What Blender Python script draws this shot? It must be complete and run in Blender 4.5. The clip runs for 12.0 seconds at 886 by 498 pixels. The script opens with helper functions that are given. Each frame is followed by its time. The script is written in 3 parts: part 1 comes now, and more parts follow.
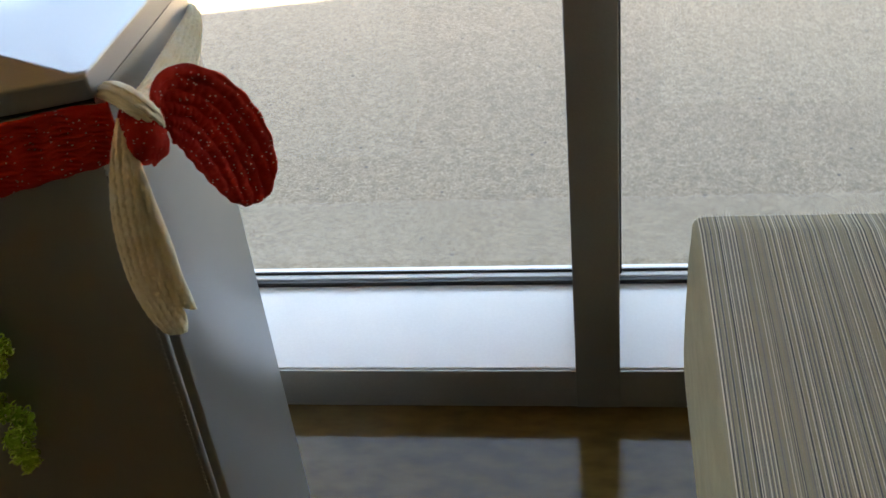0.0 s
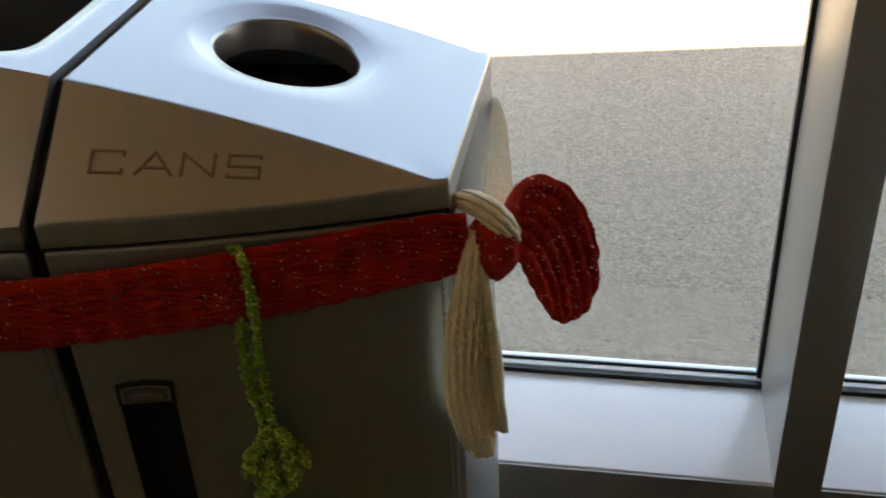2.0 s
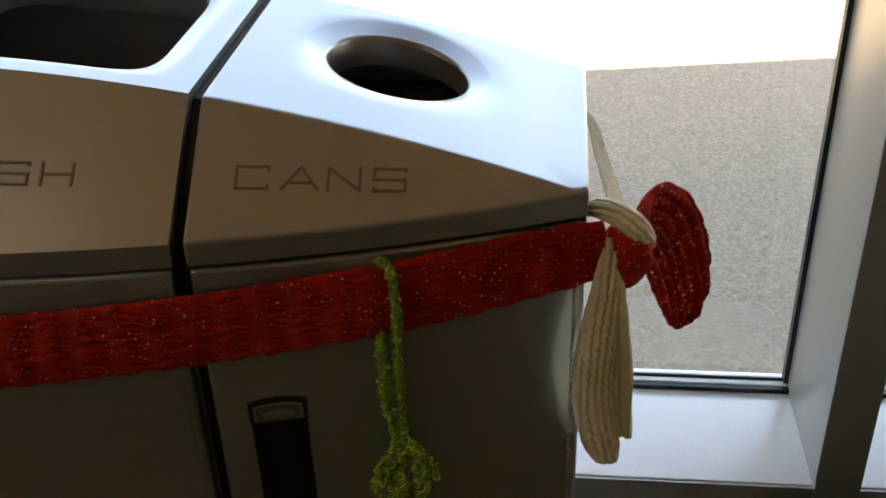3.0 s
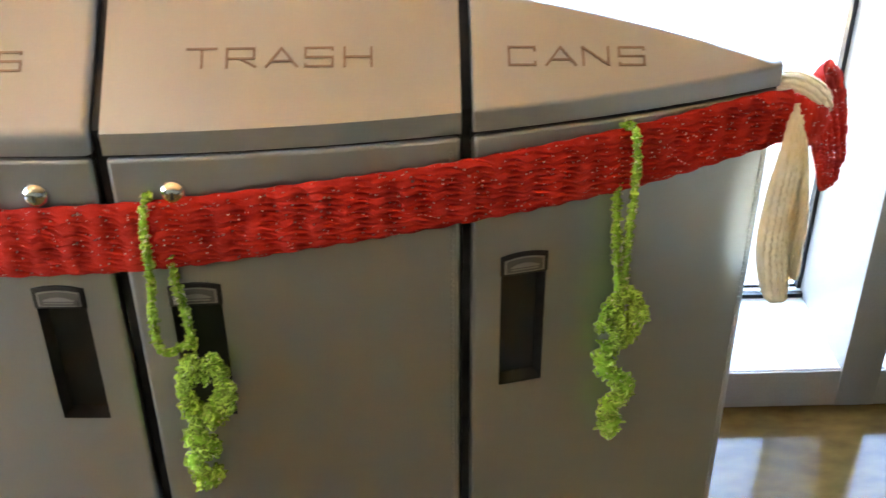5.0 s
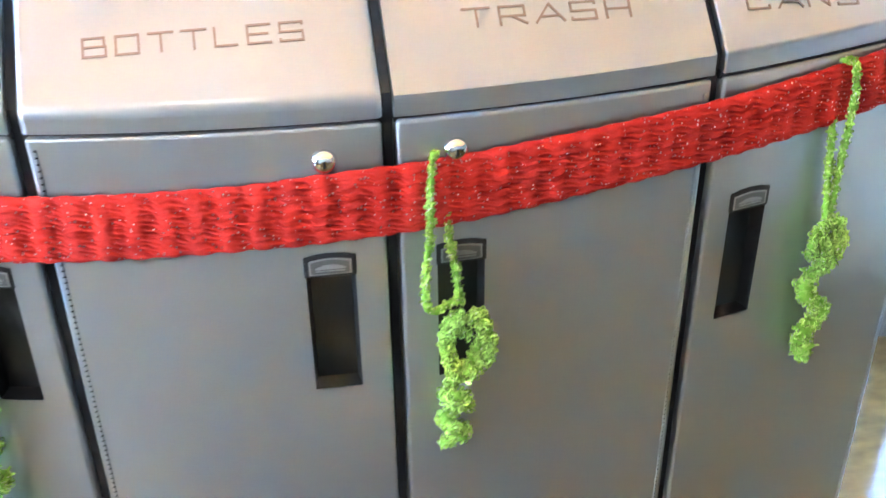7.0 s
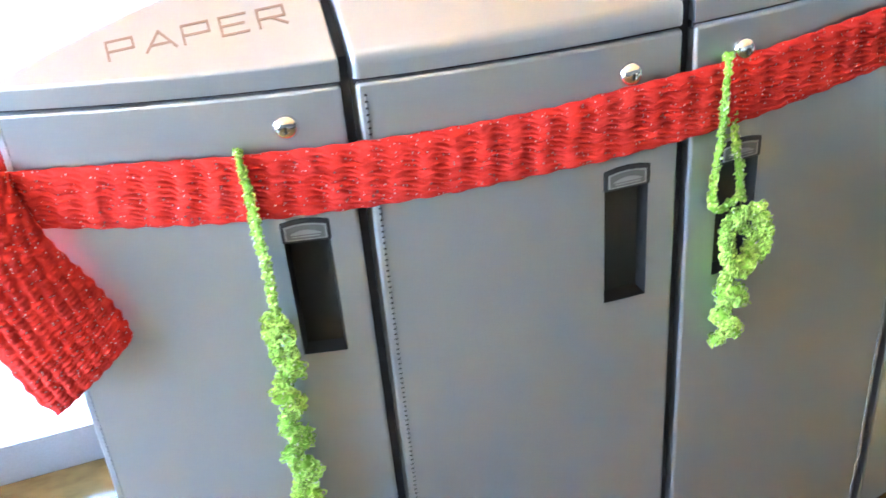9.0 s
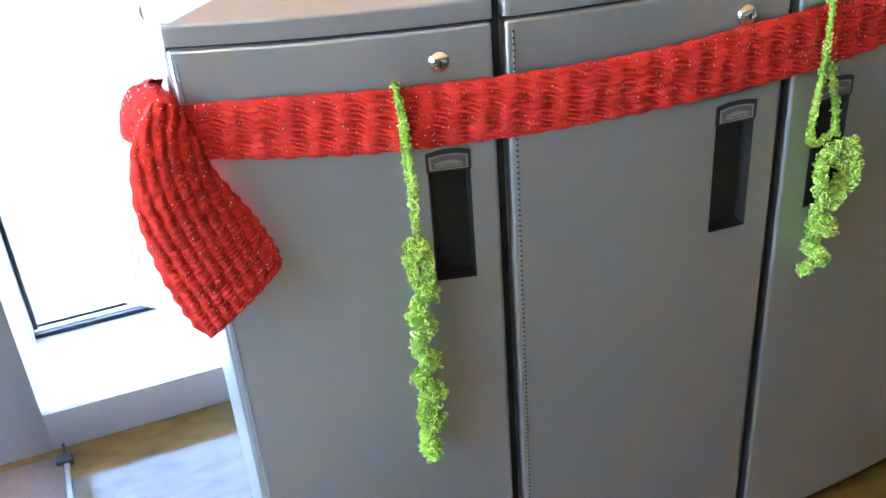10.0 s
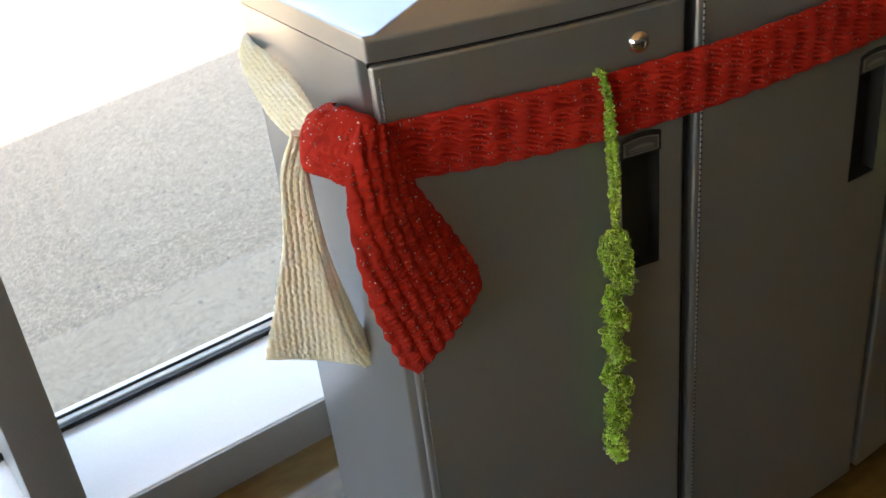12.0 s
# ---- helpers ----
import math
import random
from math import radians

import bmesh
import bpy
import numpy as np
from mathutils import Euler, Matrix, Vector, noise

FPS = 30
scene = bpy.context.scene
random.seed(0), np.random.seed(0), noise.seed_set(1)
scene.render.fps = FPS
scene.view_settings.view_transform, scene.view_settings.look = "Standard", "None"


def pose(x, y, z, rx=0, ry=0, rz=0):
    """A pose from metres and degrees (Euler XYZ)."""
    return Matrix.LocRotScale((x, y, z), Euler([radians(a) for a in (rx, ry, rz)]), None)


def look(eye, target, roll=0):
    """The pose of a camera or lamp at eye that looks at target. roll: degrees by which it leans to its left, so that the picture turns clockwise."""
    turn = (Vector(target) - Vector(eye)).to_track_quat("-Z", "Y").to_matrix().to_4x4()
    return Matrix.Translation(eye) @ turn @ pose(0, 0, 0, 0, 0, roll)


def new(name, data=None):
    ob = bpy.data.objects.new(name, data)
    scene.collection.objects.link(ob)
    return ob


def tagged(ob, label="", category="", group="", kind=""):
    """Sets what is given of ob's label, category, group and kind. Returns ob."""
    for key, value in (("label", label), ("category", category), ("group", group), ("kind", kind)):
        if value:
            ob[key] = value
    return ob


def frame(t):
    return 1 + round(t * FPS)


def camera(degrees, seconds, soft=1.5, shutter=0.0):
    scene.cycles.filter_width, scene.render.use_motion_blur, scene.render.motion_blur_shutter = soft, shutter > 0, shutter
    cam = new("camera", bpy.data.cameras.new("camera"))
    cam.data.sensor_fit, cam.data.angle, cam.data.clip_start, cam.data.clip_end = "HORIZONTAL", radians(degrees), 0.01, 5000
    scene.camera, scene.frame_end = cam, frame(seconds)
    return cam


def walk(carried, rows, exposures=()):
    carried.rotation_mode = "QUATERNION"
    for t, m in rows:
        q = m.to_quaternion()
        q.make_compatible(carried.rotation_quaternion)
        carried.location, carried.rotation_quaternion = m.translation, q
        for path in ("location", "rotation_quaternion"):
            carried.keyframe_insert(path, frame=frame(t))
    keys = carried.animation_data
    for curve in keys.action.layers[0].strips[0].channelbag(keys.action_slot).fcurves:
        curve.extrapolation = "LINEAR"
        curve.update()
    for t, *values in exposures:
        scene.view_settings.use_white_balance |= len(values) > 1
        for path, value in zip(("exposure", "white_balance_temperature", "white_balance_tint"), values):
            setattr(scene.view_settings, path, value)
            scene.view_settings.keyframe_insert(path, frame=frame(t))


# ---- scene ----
cam = camera(44.9, 12.0, shutter=0.4)
PATH = [
    (0, (1.137, -0.703, 1.325), (0.84, 0.909, 0.179), -6.9),
    (0.5, (1.109, -0.731, 1.346), (0.814, 0.91, 0.242), -2.2),
    (1, (1.046, -0.702, 1.386), (0.753, 0.946, 0.291), -1.3),
    (1.5, (0.917, -0.639, 1.379), (0.66, 1.0, 0.262), -1.5),
    (2, (0.819, -0.638, 1.367), (0.496, 1.014, 0.288), -2.9),
    (2.5, (0.74, -0.657, 1.369), (0.457, 1.017, 0.311), -3.0),
    (2.7, (0.704, -0.662, 1.372), (0.447, 1.021, 0.323), -2.6),
    (4.3, (0.411, -0.822, 1.351), (0.433, 0.878, 0.299), -2.0),
    (4.5, (0.382, -0.851, 1.363), (0.407, 0.834, 0.286), -2.0),
    (5, (0.299, -0.895, 1.356), (0.338, 0.801, 0.296), -0.5),
    (5.5, (0.164, -0.855, 1.331), (0.283, 0.813, 0.233), -1.2),
    (6, (0.027, -0.817, 1.319), (0.242, 0.83, 0.205), -1.5),
    (6.5, (-0.051, -0.84, 1.319), (0.17, 0.838, 0.254), -0.7),
    (7, (-0.111, -0.921, 1.335), (0.182, 0.752, 0.279), -0.8),
    (7.5, (-0.26, -0.96, 1.316), (0.068, 0.699, 0.248), -1.5),
    (7.7, (-0.314, -0.947, 1.319), (0.032, 0.718, 0.266), -1.6),
    (9.3, (-0.6, -0.893, 1.311), (-0.123, 0.713, 0.218), -5.9),
    (9.5, (-0.659, -0.905, 1.3), (-0.167, 0.695, 0.205), -5.8),
    (10, (-0.743, -0.953, 1.305), (-0.225, 0.652, 0.23), -4.7),
    (10.3, (-0.771, -0.96, 1.306), (-0.204, 0.568, 0.148), -4.4),
    (10.5, (-0.827, -0.915, 1.299), (-0.226, 0.644, 0.2), -5.6),
    (11, (-0.944, -0.769, 1.294), (-0.234, 0.753, 0.208), -6.2),
    (11.5, (-1.036, -0.667, 1.302), (-0.227, 0.779, 0.182), -3.9),
    (12, (-1.139, -0.706, 1.289), (-0.244, 0.734, 0.228), -7.1),
]
EXPOSURES = ((0, 3.25, 9100, 10), (0.5, 3.2, 9100, 10), (1, 2.9, 9100, 10), (2.7, 3.0, 9100, 10), (4.3, 4.15, 8300, 10), (4.6, 4.65, 7900, 10), (5, 5.55, 7100, 10), (5.5, 5.95, 5800, 10), (6, 6.35, 5400, 10), (6.7, 6.55, 5350, 10), (9.4, 6.5, 5400, 10), (10, 5.7, 5800, 10), (10.5, 4.8, 7100, 10), (11, 4.55, 7900, 10), (11.5, 3.95, 8300, 10), (12, 3.62, 8500, 10))
walk(cam, [(t, look(eye, target, roll)) for t, eye, target, roll in PATH], EXPOSURES)

# ---------- light ----------
world = bpy.data.worlds.new("world")
scene.world = world
world.use_nodes = True
wn = world.node_tree.nodes
sky = wn.new("ShaderNodeTexSky")
sky.sky_type, sky.sun_disc = "NISHITA", False
sky.sun_elevation, sky.sun_rotation = radians(65.8), radians(180)
world.node_tree.links.new(sky.outputs["Color"], wn["Background"].inputs["Color"])
wn["Background"].inputs["Strength"].default_value = 0.15
sun = new("sun", bpy.data.lights.new("sun", "SUN"))
sun.data.energy, sun.data.angle, sun.data.color = 5.0, radians(0.53), (1.0, 0.95, 0.88)
sun.matrix_world = look((0, -9, 20), (0, 0, 0))


# ---------- materials ----------
def material(name, color, rough=0.5, metal=0.0, var=0.12, scale=6.0, fine=120.0, bump=0.1, bump_scale=None, spec=0.5, coat=0.0, tint=None, stretch=(1, 1, 1)):
    """Principled surface with colour variation at two scales and a fine relief."""
    m = bpy.data.materials.new(name)
    m.use_nodes = True
    n, l = m.node_tree.nodes, m.node_tree.links
    b = n["Principled BSDF"]
    co = n.new("ShaderNodeTexCoord")
    mp = n.new("ShaderNodeMapping")
    mp.inputs["Scale"].default_value = stretch
    l.new(co.outputs["Object"], mp.inputs["Vector"])
    big, small = n.new("ShaderNodeTexNoise"), n.new("ShaderNodeTexNoise")
    for t, s, d in ((big, scale, 4), (small, fine, 2)):
        t.inputs["Scale"].default_value, t.inputs["Detail"].default_value = s, d
        l.new(mp.outputs["Vector"], t.inputs["Vector"])
    add = n.new("ShaderNodeMath")
    add.operation = "ADD"
    l.new(big.outputs["Fac"], add.inputs[0])
    l.new(small.outputs["Fac"], add.inputs[1])
    ramp = n.new("ShaderNodeMapRange")
    ramp.inputs["From Min"].default_value, ramp.inputs["From Max"].default_value = 0.6, 1.4
    l.new(add.outputs[0], ramp.inputs["Value"])
    mix = n.new("ShaderNodeMix")
    mix.data_type = "RGBA"
    dark = tint or tuple(c * (1 - var) for c in color)
    light = tuple(min(1, c * (1 + var)) for c in color)
    mix.inputs["A"].default_value, mix.inputs["B"].default_value = (*dark, 1), (*light, 1)
    l.new(ramp.outputs["Result"], mix.inputs["Factor"])
    l.new(mix.outputs["Result"], b.inputs["Base Color"])
    rr = n.new("ShaderNodeMapRange")
    rr.inputs["To Min"].default_value, rr.inputs["To Max"].default_value = rough * 0.85, min(1, rough * 1.15)
    l.new(big.outputs["Fac"], rr.inputs["Value"])
    l.new(rr.outputs["Result"], b.inputs["Roughness"])
    b.inputs["Metallic"].default_value = metal
    b.inputs["Specular IOR Level"].default_value = spec
    b.inputs["Coat Weight"].default_value = coat
    if bump:
        bp = n.new("ShaderNodeBump")
        bp.inputs["Strength"].default_value, bp.inputs["Distance"].default_value = bump, 0.002
        l.new(small.outputs["Fac"], bp.inputs["Height"])
        l.new(bp.outputs["Normal"], b.inputs["Normal"])
    return m


BIN = material("silver_bin_paint", (0.37, 0.385, 0.41), 0.33, 0.75, 0.05, 3, 900, 0.06)
GAP_SHADE = material("bin_gap_shade", (0.01, 0.01, 0.012), 0.7)
INSIDE_SHADE = material("bin_inside_shade", (0.02, 0.016, 0.013), 0.8)
BLACK = material("black_plastic", (0.012, 0.0115, 0.0115), 0.5, 0, 0.2, 20, 400, 0.1)
BEZEL = material("grey_plastic", (0.12, 0.117, 0.113), 0.4, 0.2, 0.1, 30, 500, 0.05)
CHROME = material("chrome", (0.75, 0.74, 0.72), 0.12, 1.0, 0.05, 40, 300, 0.0)
CHROME_DULL = material("dull_silver", (0.27, 0.265, 0.26), 0.4, 0.4, 0.08, 60, 600, 0.05)
# brown strokes carry the shade of the letter grooves, which aren't cut
GROOVE_SHADE = material("letter_groove_shade", (0.22, 0.175, 0.15), 0.5, 0.4)
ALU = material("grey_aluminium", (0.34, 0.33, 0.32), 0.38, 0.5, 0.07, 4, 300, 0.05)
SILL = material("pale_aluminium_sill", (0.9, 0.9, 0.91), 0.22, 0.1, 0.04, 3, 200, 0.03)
GASKET_AND_GAP = material("black_gasket_and_gap", (0.012, 0.012, 0.014), 0.5)
FLOOR = material("polished_concrete", (0.135, 0.085, 0.026), 0.11, 0, 0.2, 2.6, 18, 0.006, spec=0.38, tint=(0.07, 0.041, 0.011), stretch=(1, 2.2, 1))
CARPET = material("brown_carpet", (0.12, 0.085, 0.065), 0.95, 0, 0.4, 8, 300, 0.8)
# grey set dark so the unseen room reflects little onto the bin doors
WALL = material("darkened_grey_wall", (0.15, 0.148, 0.143), 0.8, 0, 0.06, 2, 200, 0.1)
CEIL = material("ceiling_panel", (0.66, 0.43, 0.20), 0.85, 0, 0.06, 3, 150, 0.15)


def part(name, bm, mat, parent=None, label="", smooth=0.0, bevel=0.0, segments=2):
    """Links a bmesh as one mesh object under a thing or part."""
    me = bpy.data.meshes.new(name)
    bmesh.ops.recalc_face_normals(bm, faces=bm.faces)
    bm.to_mesh(me)
    bm.free()
    return finish(name, me, mat, parent, label, smooth, bevel, segments)


def finish(name, me, mat, parent, label="", smooth=0.0, bevel=0.0, segments=2):
    for one in mat if isinstance(mat, (list, tuple)) else [mat]:
        me.materials.append(one)
    if smooth or bevel:
        me.shade_smooth()
        if smooth:
            me.set_sharp_from_angle(angle=radians(smooth))
    ob = new(name, me)
    ob.parent = parent
    if bevel:
        mod = ob.modifiers.new("bevel", "BEVEL")
        mod.width, mod.segments, mod.limit_method, mod.angle_limit = bevel, segments, "ANGLE", radians(35)
        mod.harden_normals = False
    if label:
        ob["label"] = label
    return ob


def thing(name, label, category, group="", kind="", at=(0, 0, 0)):
    ob = new(name)
    ob.location = at
    return tagged(ob, label, category, group, kind)


def box(x0, x1, y0, y1, z0, z1):
    bm = bmesh.new()
    add_box(bm, x0, x1, y0, y1, z0, z1)
    return bm


def add_box(bm, x0, x1, y0, y1, z0, z1):
    v = [bm.verts.new((x, y, z)) for z in (z0, z1) for x, y in ((x0, y0), (x1, y0), (x1, y1), (x0, y1))]
    for f in ((3, 2, 1, 0), (4, 5, 6, 7), (0, 1, 5, 4), (1, 2, 6, 5), (2, 3, 7, 6), (3, 0, 4, 7)):
        bm.faces.new([v[i] for i in f])


def mesh_from(name, verts, faces):
    me = bpy.data.meshes.new(name)
    me.from_pydata([tuple(map(float, v)) for v in verts], [], [tuple(map(int, f)) for f in faces])
    me.update()
    return me


# ---------- room ----------
Y_SILL, Y_GLASS, Z_SILL, H = 0.682, 0.951, 0.084, 2.75
POSTS = (-5.18, -3.115, -1.062, 1.086, 3.15, 5.215)

floor = tagged(part("floor", box(-6, 6, -5, Y_SILL, -0.15, 0), FLOOR), "polished brown concrete floor reflecting the window", "floor", kind="structure")
carpet = tagged(part("carpet", box(-3.4, -0.972, 0.2, Y_SILL - 0.03, 0.001, 0.007), CARPET, bevel=0.002), "brown flecked carpet strip beside the window", "carpet", kind="structure")
joint = tagged(part("trim", box(-0.972, -0.962, -1.5, Y_SILL - 0.03, 0.001, 0.009), ALU, bevel=0.002), "thin grey metal floor joint strip", "trim", kind="structure")
ceiling = tagged(part("ceiling", box(-6, 6, -5, Y_GLASS + 0.05, H, H + 0.1), CEIL), "warm cream ceiling", "ceiling", kind="structure")
# unseen roof, added to shade the paving; front edge skewed to place the line
bm = box(-4.4, 14, -5.2, 1.2, H + 0.1, 3.3)
for v in bm.verts:
    if v.co.y > 0:
        v.co.y = 1.14 + 0.16 * v.co.x
roof = tagged(part("roof", bm, WALL), "unseen flat roof added to cast the shade line on the paving", "roof", kind="structure")
# south and east walls are unseen, added to close the room to light
tagged(part("wall_south", box(-6, 6, -5.2, -5, 0, H), WALL), "unseen room wall, darkened to dim its bounce", "wall", kind="structure")
bm = box(-4.2, -4, -5, 1.0, 0, 0.55)
add_box(bm, -4.2, -4, -5, 1.0, 2.4, H)
add_box(bm, -4.2, -4, -5, -1.7, 0.55, 2.4)
add_box(bm, -4.2, -4, 0.6, 1.0, 0.55, 2.4)
tagged(part("wall_west", bm, WALL), "painted wall with a wide window opening", "wall", kind="structure")
tagged(part("wall_east", box(6, 6.2, -5, 1.0, 0, H), WALL), "unseen room wall, darkened to dim its bounce", "wall", kind="structure")
tagged(part("wall_north", box(-6, 6, Y_SILL, Y_GLASS + 0.05, 2.5, H), WALL), "painted wall above the window", "wall", kind="structure")

window = thing("window_1", "tall floor-to-ceiling window with grey aluminium posts and low pale sill", "window", kind="structure")
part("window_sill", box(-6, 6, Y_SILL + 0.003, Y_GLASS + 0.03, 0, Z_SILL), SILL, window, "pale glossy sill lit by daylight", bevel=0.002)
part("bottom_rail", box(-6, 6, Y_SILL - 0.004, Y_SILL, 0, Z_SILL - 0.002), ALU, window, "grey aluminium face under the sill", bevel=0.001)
part("gasket", box(-6, 6, Y_GLASS - 0.031, Y_GLASS - 0.020, Z_SILL + 0.0005, Z_SILL + 0.010), GASKET_AND_GAP, window)
part("glazing_bead", box(-6, 6, Y_GLASS - 0.0195, Y_GLASS - 0.0055, Z_SILL + 0.0005, Z_SILL + 0.012), SILL, window, bevel=0.002)
part("gasket", box(-6, 6, Y_GLASS - 0.005, Y_GLASS - 0.002, Z_SILL + 0.0005, Z_SILL + 0.016), GASKET_AND_GAP, window)
part("outer_bead", box(-6, 6, Y_GLASS + 0.009, Y_GLASS + 0.022, -0.03, Z_SILL + 0.010), SILL, window, bevel=0.003)
for x in POSTS:
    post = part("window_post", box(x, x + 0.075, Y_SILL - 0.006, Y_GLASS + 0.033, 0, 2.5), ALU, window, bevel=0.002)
    part("gasket", box(x - 0.008, x + 0.083, Y_GLASS - 0.014, Y_GLASS + 0.008, Z_SILL + 0.001, 2.5), GASKET_AND_GAP, post)

GLASS = bpy.data.materials.new("window_glass")
GLASS.use_nodes = True
gb = GLASS.node_tree.nodes["Principled BSDF"]
gb.inputs["Base Color"].default_value = (0.96, 0.98, 0.97, 1)
gb.inputs["Roughness"].default_value, gb.inputs["IOR"].default_value, gb.inputs["Transmission Weight"].default_value = 0.0, 1.45, 1.0
for a, b in zip((-6, *[p + 0.075 for p in POSTS]), (*POSTS, 6)):
    pane = part("pane", box(a + 0.002, b - 0.002, Y_GLASS + 0.0005, Y_GLASS + 0.0065, Z_SILL + 0.005, 2.5), GLASS, window)
    pane.visible_shadow = False

# ---------- outside ----------
def aggregate(name):
    """Concrete with small pale and dark pebbles and a few dark spots."""
    m = material(name, (0.262, 0.208, 0.152), 0.9, 0, 0.12, 0.9, 70, 0.5)
    n, l = m.node_tree.nodes, m.node_tree.links
    b = n["Principled BSDF"]
    co = n.new("ShaderNodeTexCoord")
    src = b.inputs["Base Color"].links[0].from_socket
    for scale, low, high in ((60, 0.92, 1.08), (170, 0.76, 1.24), (420, 0.80, 1.20)):
        v = n.new("ShaderNodeTexVoronoi")
        v.inputs["Scale"].default_value = scale
        l.new(co.outputs["Object"], v.inputs["Vector"])
        sep = n.new("ShaderNodeSeparateColor")
        l.new(v.outputs["Color"], sep.inputs["Color"])
        r = n.new("ShaderNodeMapRange")
        r.inputs["To Min"].default_value, r.inputs["To Max"].default_value = low, high
        l.new(sep.outputs["Red"], r.inputs["Value"])
        mix = n.new("ShaderNodeMix")
        mix.data_type, mix.blend_type = "RGBA", "MULTIPLY"
        mix.inputs["Factor"].default_value = 1.0
        l.new(src, mix.inputs["A"])
        l.new(r.outputs["Result"], mix.inputs["B"])
        src = mix.outputs["Result"]
    v = n.new("ShaderNodeTexVoronoi")
    v.inputs["Scale"].default_value = 14
    l.new(co.outputs["Object"], v.inputs["Vector"])
    spot = n.new("ShaderNodeMath")
    spot.operation = "LESS_THAN"
    spot.inputs[1].default_value = 0.075
    l.new(v.outputs["Distance"], spot.inputs[0])
    mix = n.new("ShaderNodeMix")
    mix.data_type = "RGBA"
    mix.inputs["B"].default_value = (0.12, 0.1, 0.09, 1)
    l.new(spot.outputs[0], mix.inputs["Factor"])
    l.new(src, mix.inputs["A"])
    l.new(mix.outputs["Result"], b.inputs["Base Color"])
    return m


GROUND = aggregate("exposed_aggregate_concrete")
ground = tagged(part("ground", box(-300, 300, -300, 600, -0.4, -0.03), GROUND), "exposed aggregate concrete paving, shaded near the window and sunlit beyond", "ground", kind="structure")

# ---------- the row of recycling bins ----------
R, Y_BACK, Y_RIDGE = 1.79, 0.41, 0.132
Z_BODY, Z_LIP, Z_SHOULDER, SLOPE = 0.035, 0.906, 0.928, 0.885


def lip_y(x, off=0.0):
    return R - math.sqrt((R + off) ** 2 - x * x)


def cyl(a, z, off=0.0):
    a = radians(a)
    return Vector(((R + off) * math.sin(a), R - (R + off) * math.cos(a), z))


def top_z(x):
    return Z_SHOULDER + SLOPE * (max(Y_RIDGE, lip_y(x) + 0.004) - lip_y(x))


def lid(x0, x1, hole=None):
    """Lid of one bin: curved lip, sloped label face, top, with an opening (centre x, y, half width, half depth, power)."""
    n, m = 28, 18
    bm = bmesh.new()
    xs = [x0 + (x1 - x0) * i / n for i in range(n + 1)]
    rows = [[bm.verts.new((x, lip_y(x), Z_LIP)) for x in xs], [bm.verts.new((x, lip_y(x), Z_SHOULDER)) for x in xs]]
    rows.append([bm.verts.new((x, max(Y_RIDGE, lip_y(x) + 0.004), top_z(x))) for x in xs])
    back = [bm.verts.new((x, Y_BACK, top_z(x))) for x in xs]
    low = [bm.verts.new((x, Y_BACK, Z_LIP)) for x in xs]
    for a, b in zip(rows[:-1], rows[1:]):
        for i in range(n):
            bm.faces.new((a[i], a[i + 1], b[i + 1], b[i]))
    for i in range(n):
        bm.faces.new((back[i], back[i + 1], low[i + 1], low[i]))
    front = rows[-1]
    if hole is None:
        for i in range(n):
            bm.faces.new((front[i], front[i + 1], back[i + 1], back[i]))
        for i in (0, n):
            bm.faces.new([r[i] for r in rows] + [back[i], low[i]])
    else:
        cx, cy, hw, hd, power = hole
        def side(i):
            f, b = front[i].co, back[i].co
            return [bm.verts.new(f.lerp(b, j / m)) for j in range(1, m)]
        right, left = side(n), side(0)
        outer = front + right + back[::-1] + left[::-1]
        bm.faces.new([r[n] for r in rows] + right + [back[n], low[n]])
        bm.faces.new([r[0] for r in rows] + left + [back[0], low[0]])
        def curve(grow, drop):
            loop = []
            for v in outer:
                a = math.atan2((v.co.y - cy) / hd, (v.co.x - cx) / hw)
                r = (abs(math.cos(a)) ** power + abs(math.sin(a)) ** power) ** (-1 / power)
                x, y = cx + (hw + grow) * r * math.cos(a), cy + (hd + grow) * r * math.sin(a)
                loop.append(bm.verts.new((x, y, top_z(x) - drop)))
            return loop
        def between(k):
            ring = []
            for v, w in zip(outer, rim):
                p = v.co.lerp(w.co, k)
                ring.append(bm.verts.new((p.x, p.y, top_z(p.x))))
            return ring
        rim = curve(0.024, 0)
        loops = [outer, between(0.25), between(0.5), between(0.75), rim, curve(0.020, 0.0012), curve(0.007, 0.008), curve(0.002, 0.0095), curve(0, 0.014), curve(0.0, 0.04)]
        for a, b in zip(loops[:-1], loops[1:]):
            for i in range(len(a)):
                j = (i + 1) % len(a)
                bm.faces.new((a[i], a[j], b[j], b[i]))
    return bm


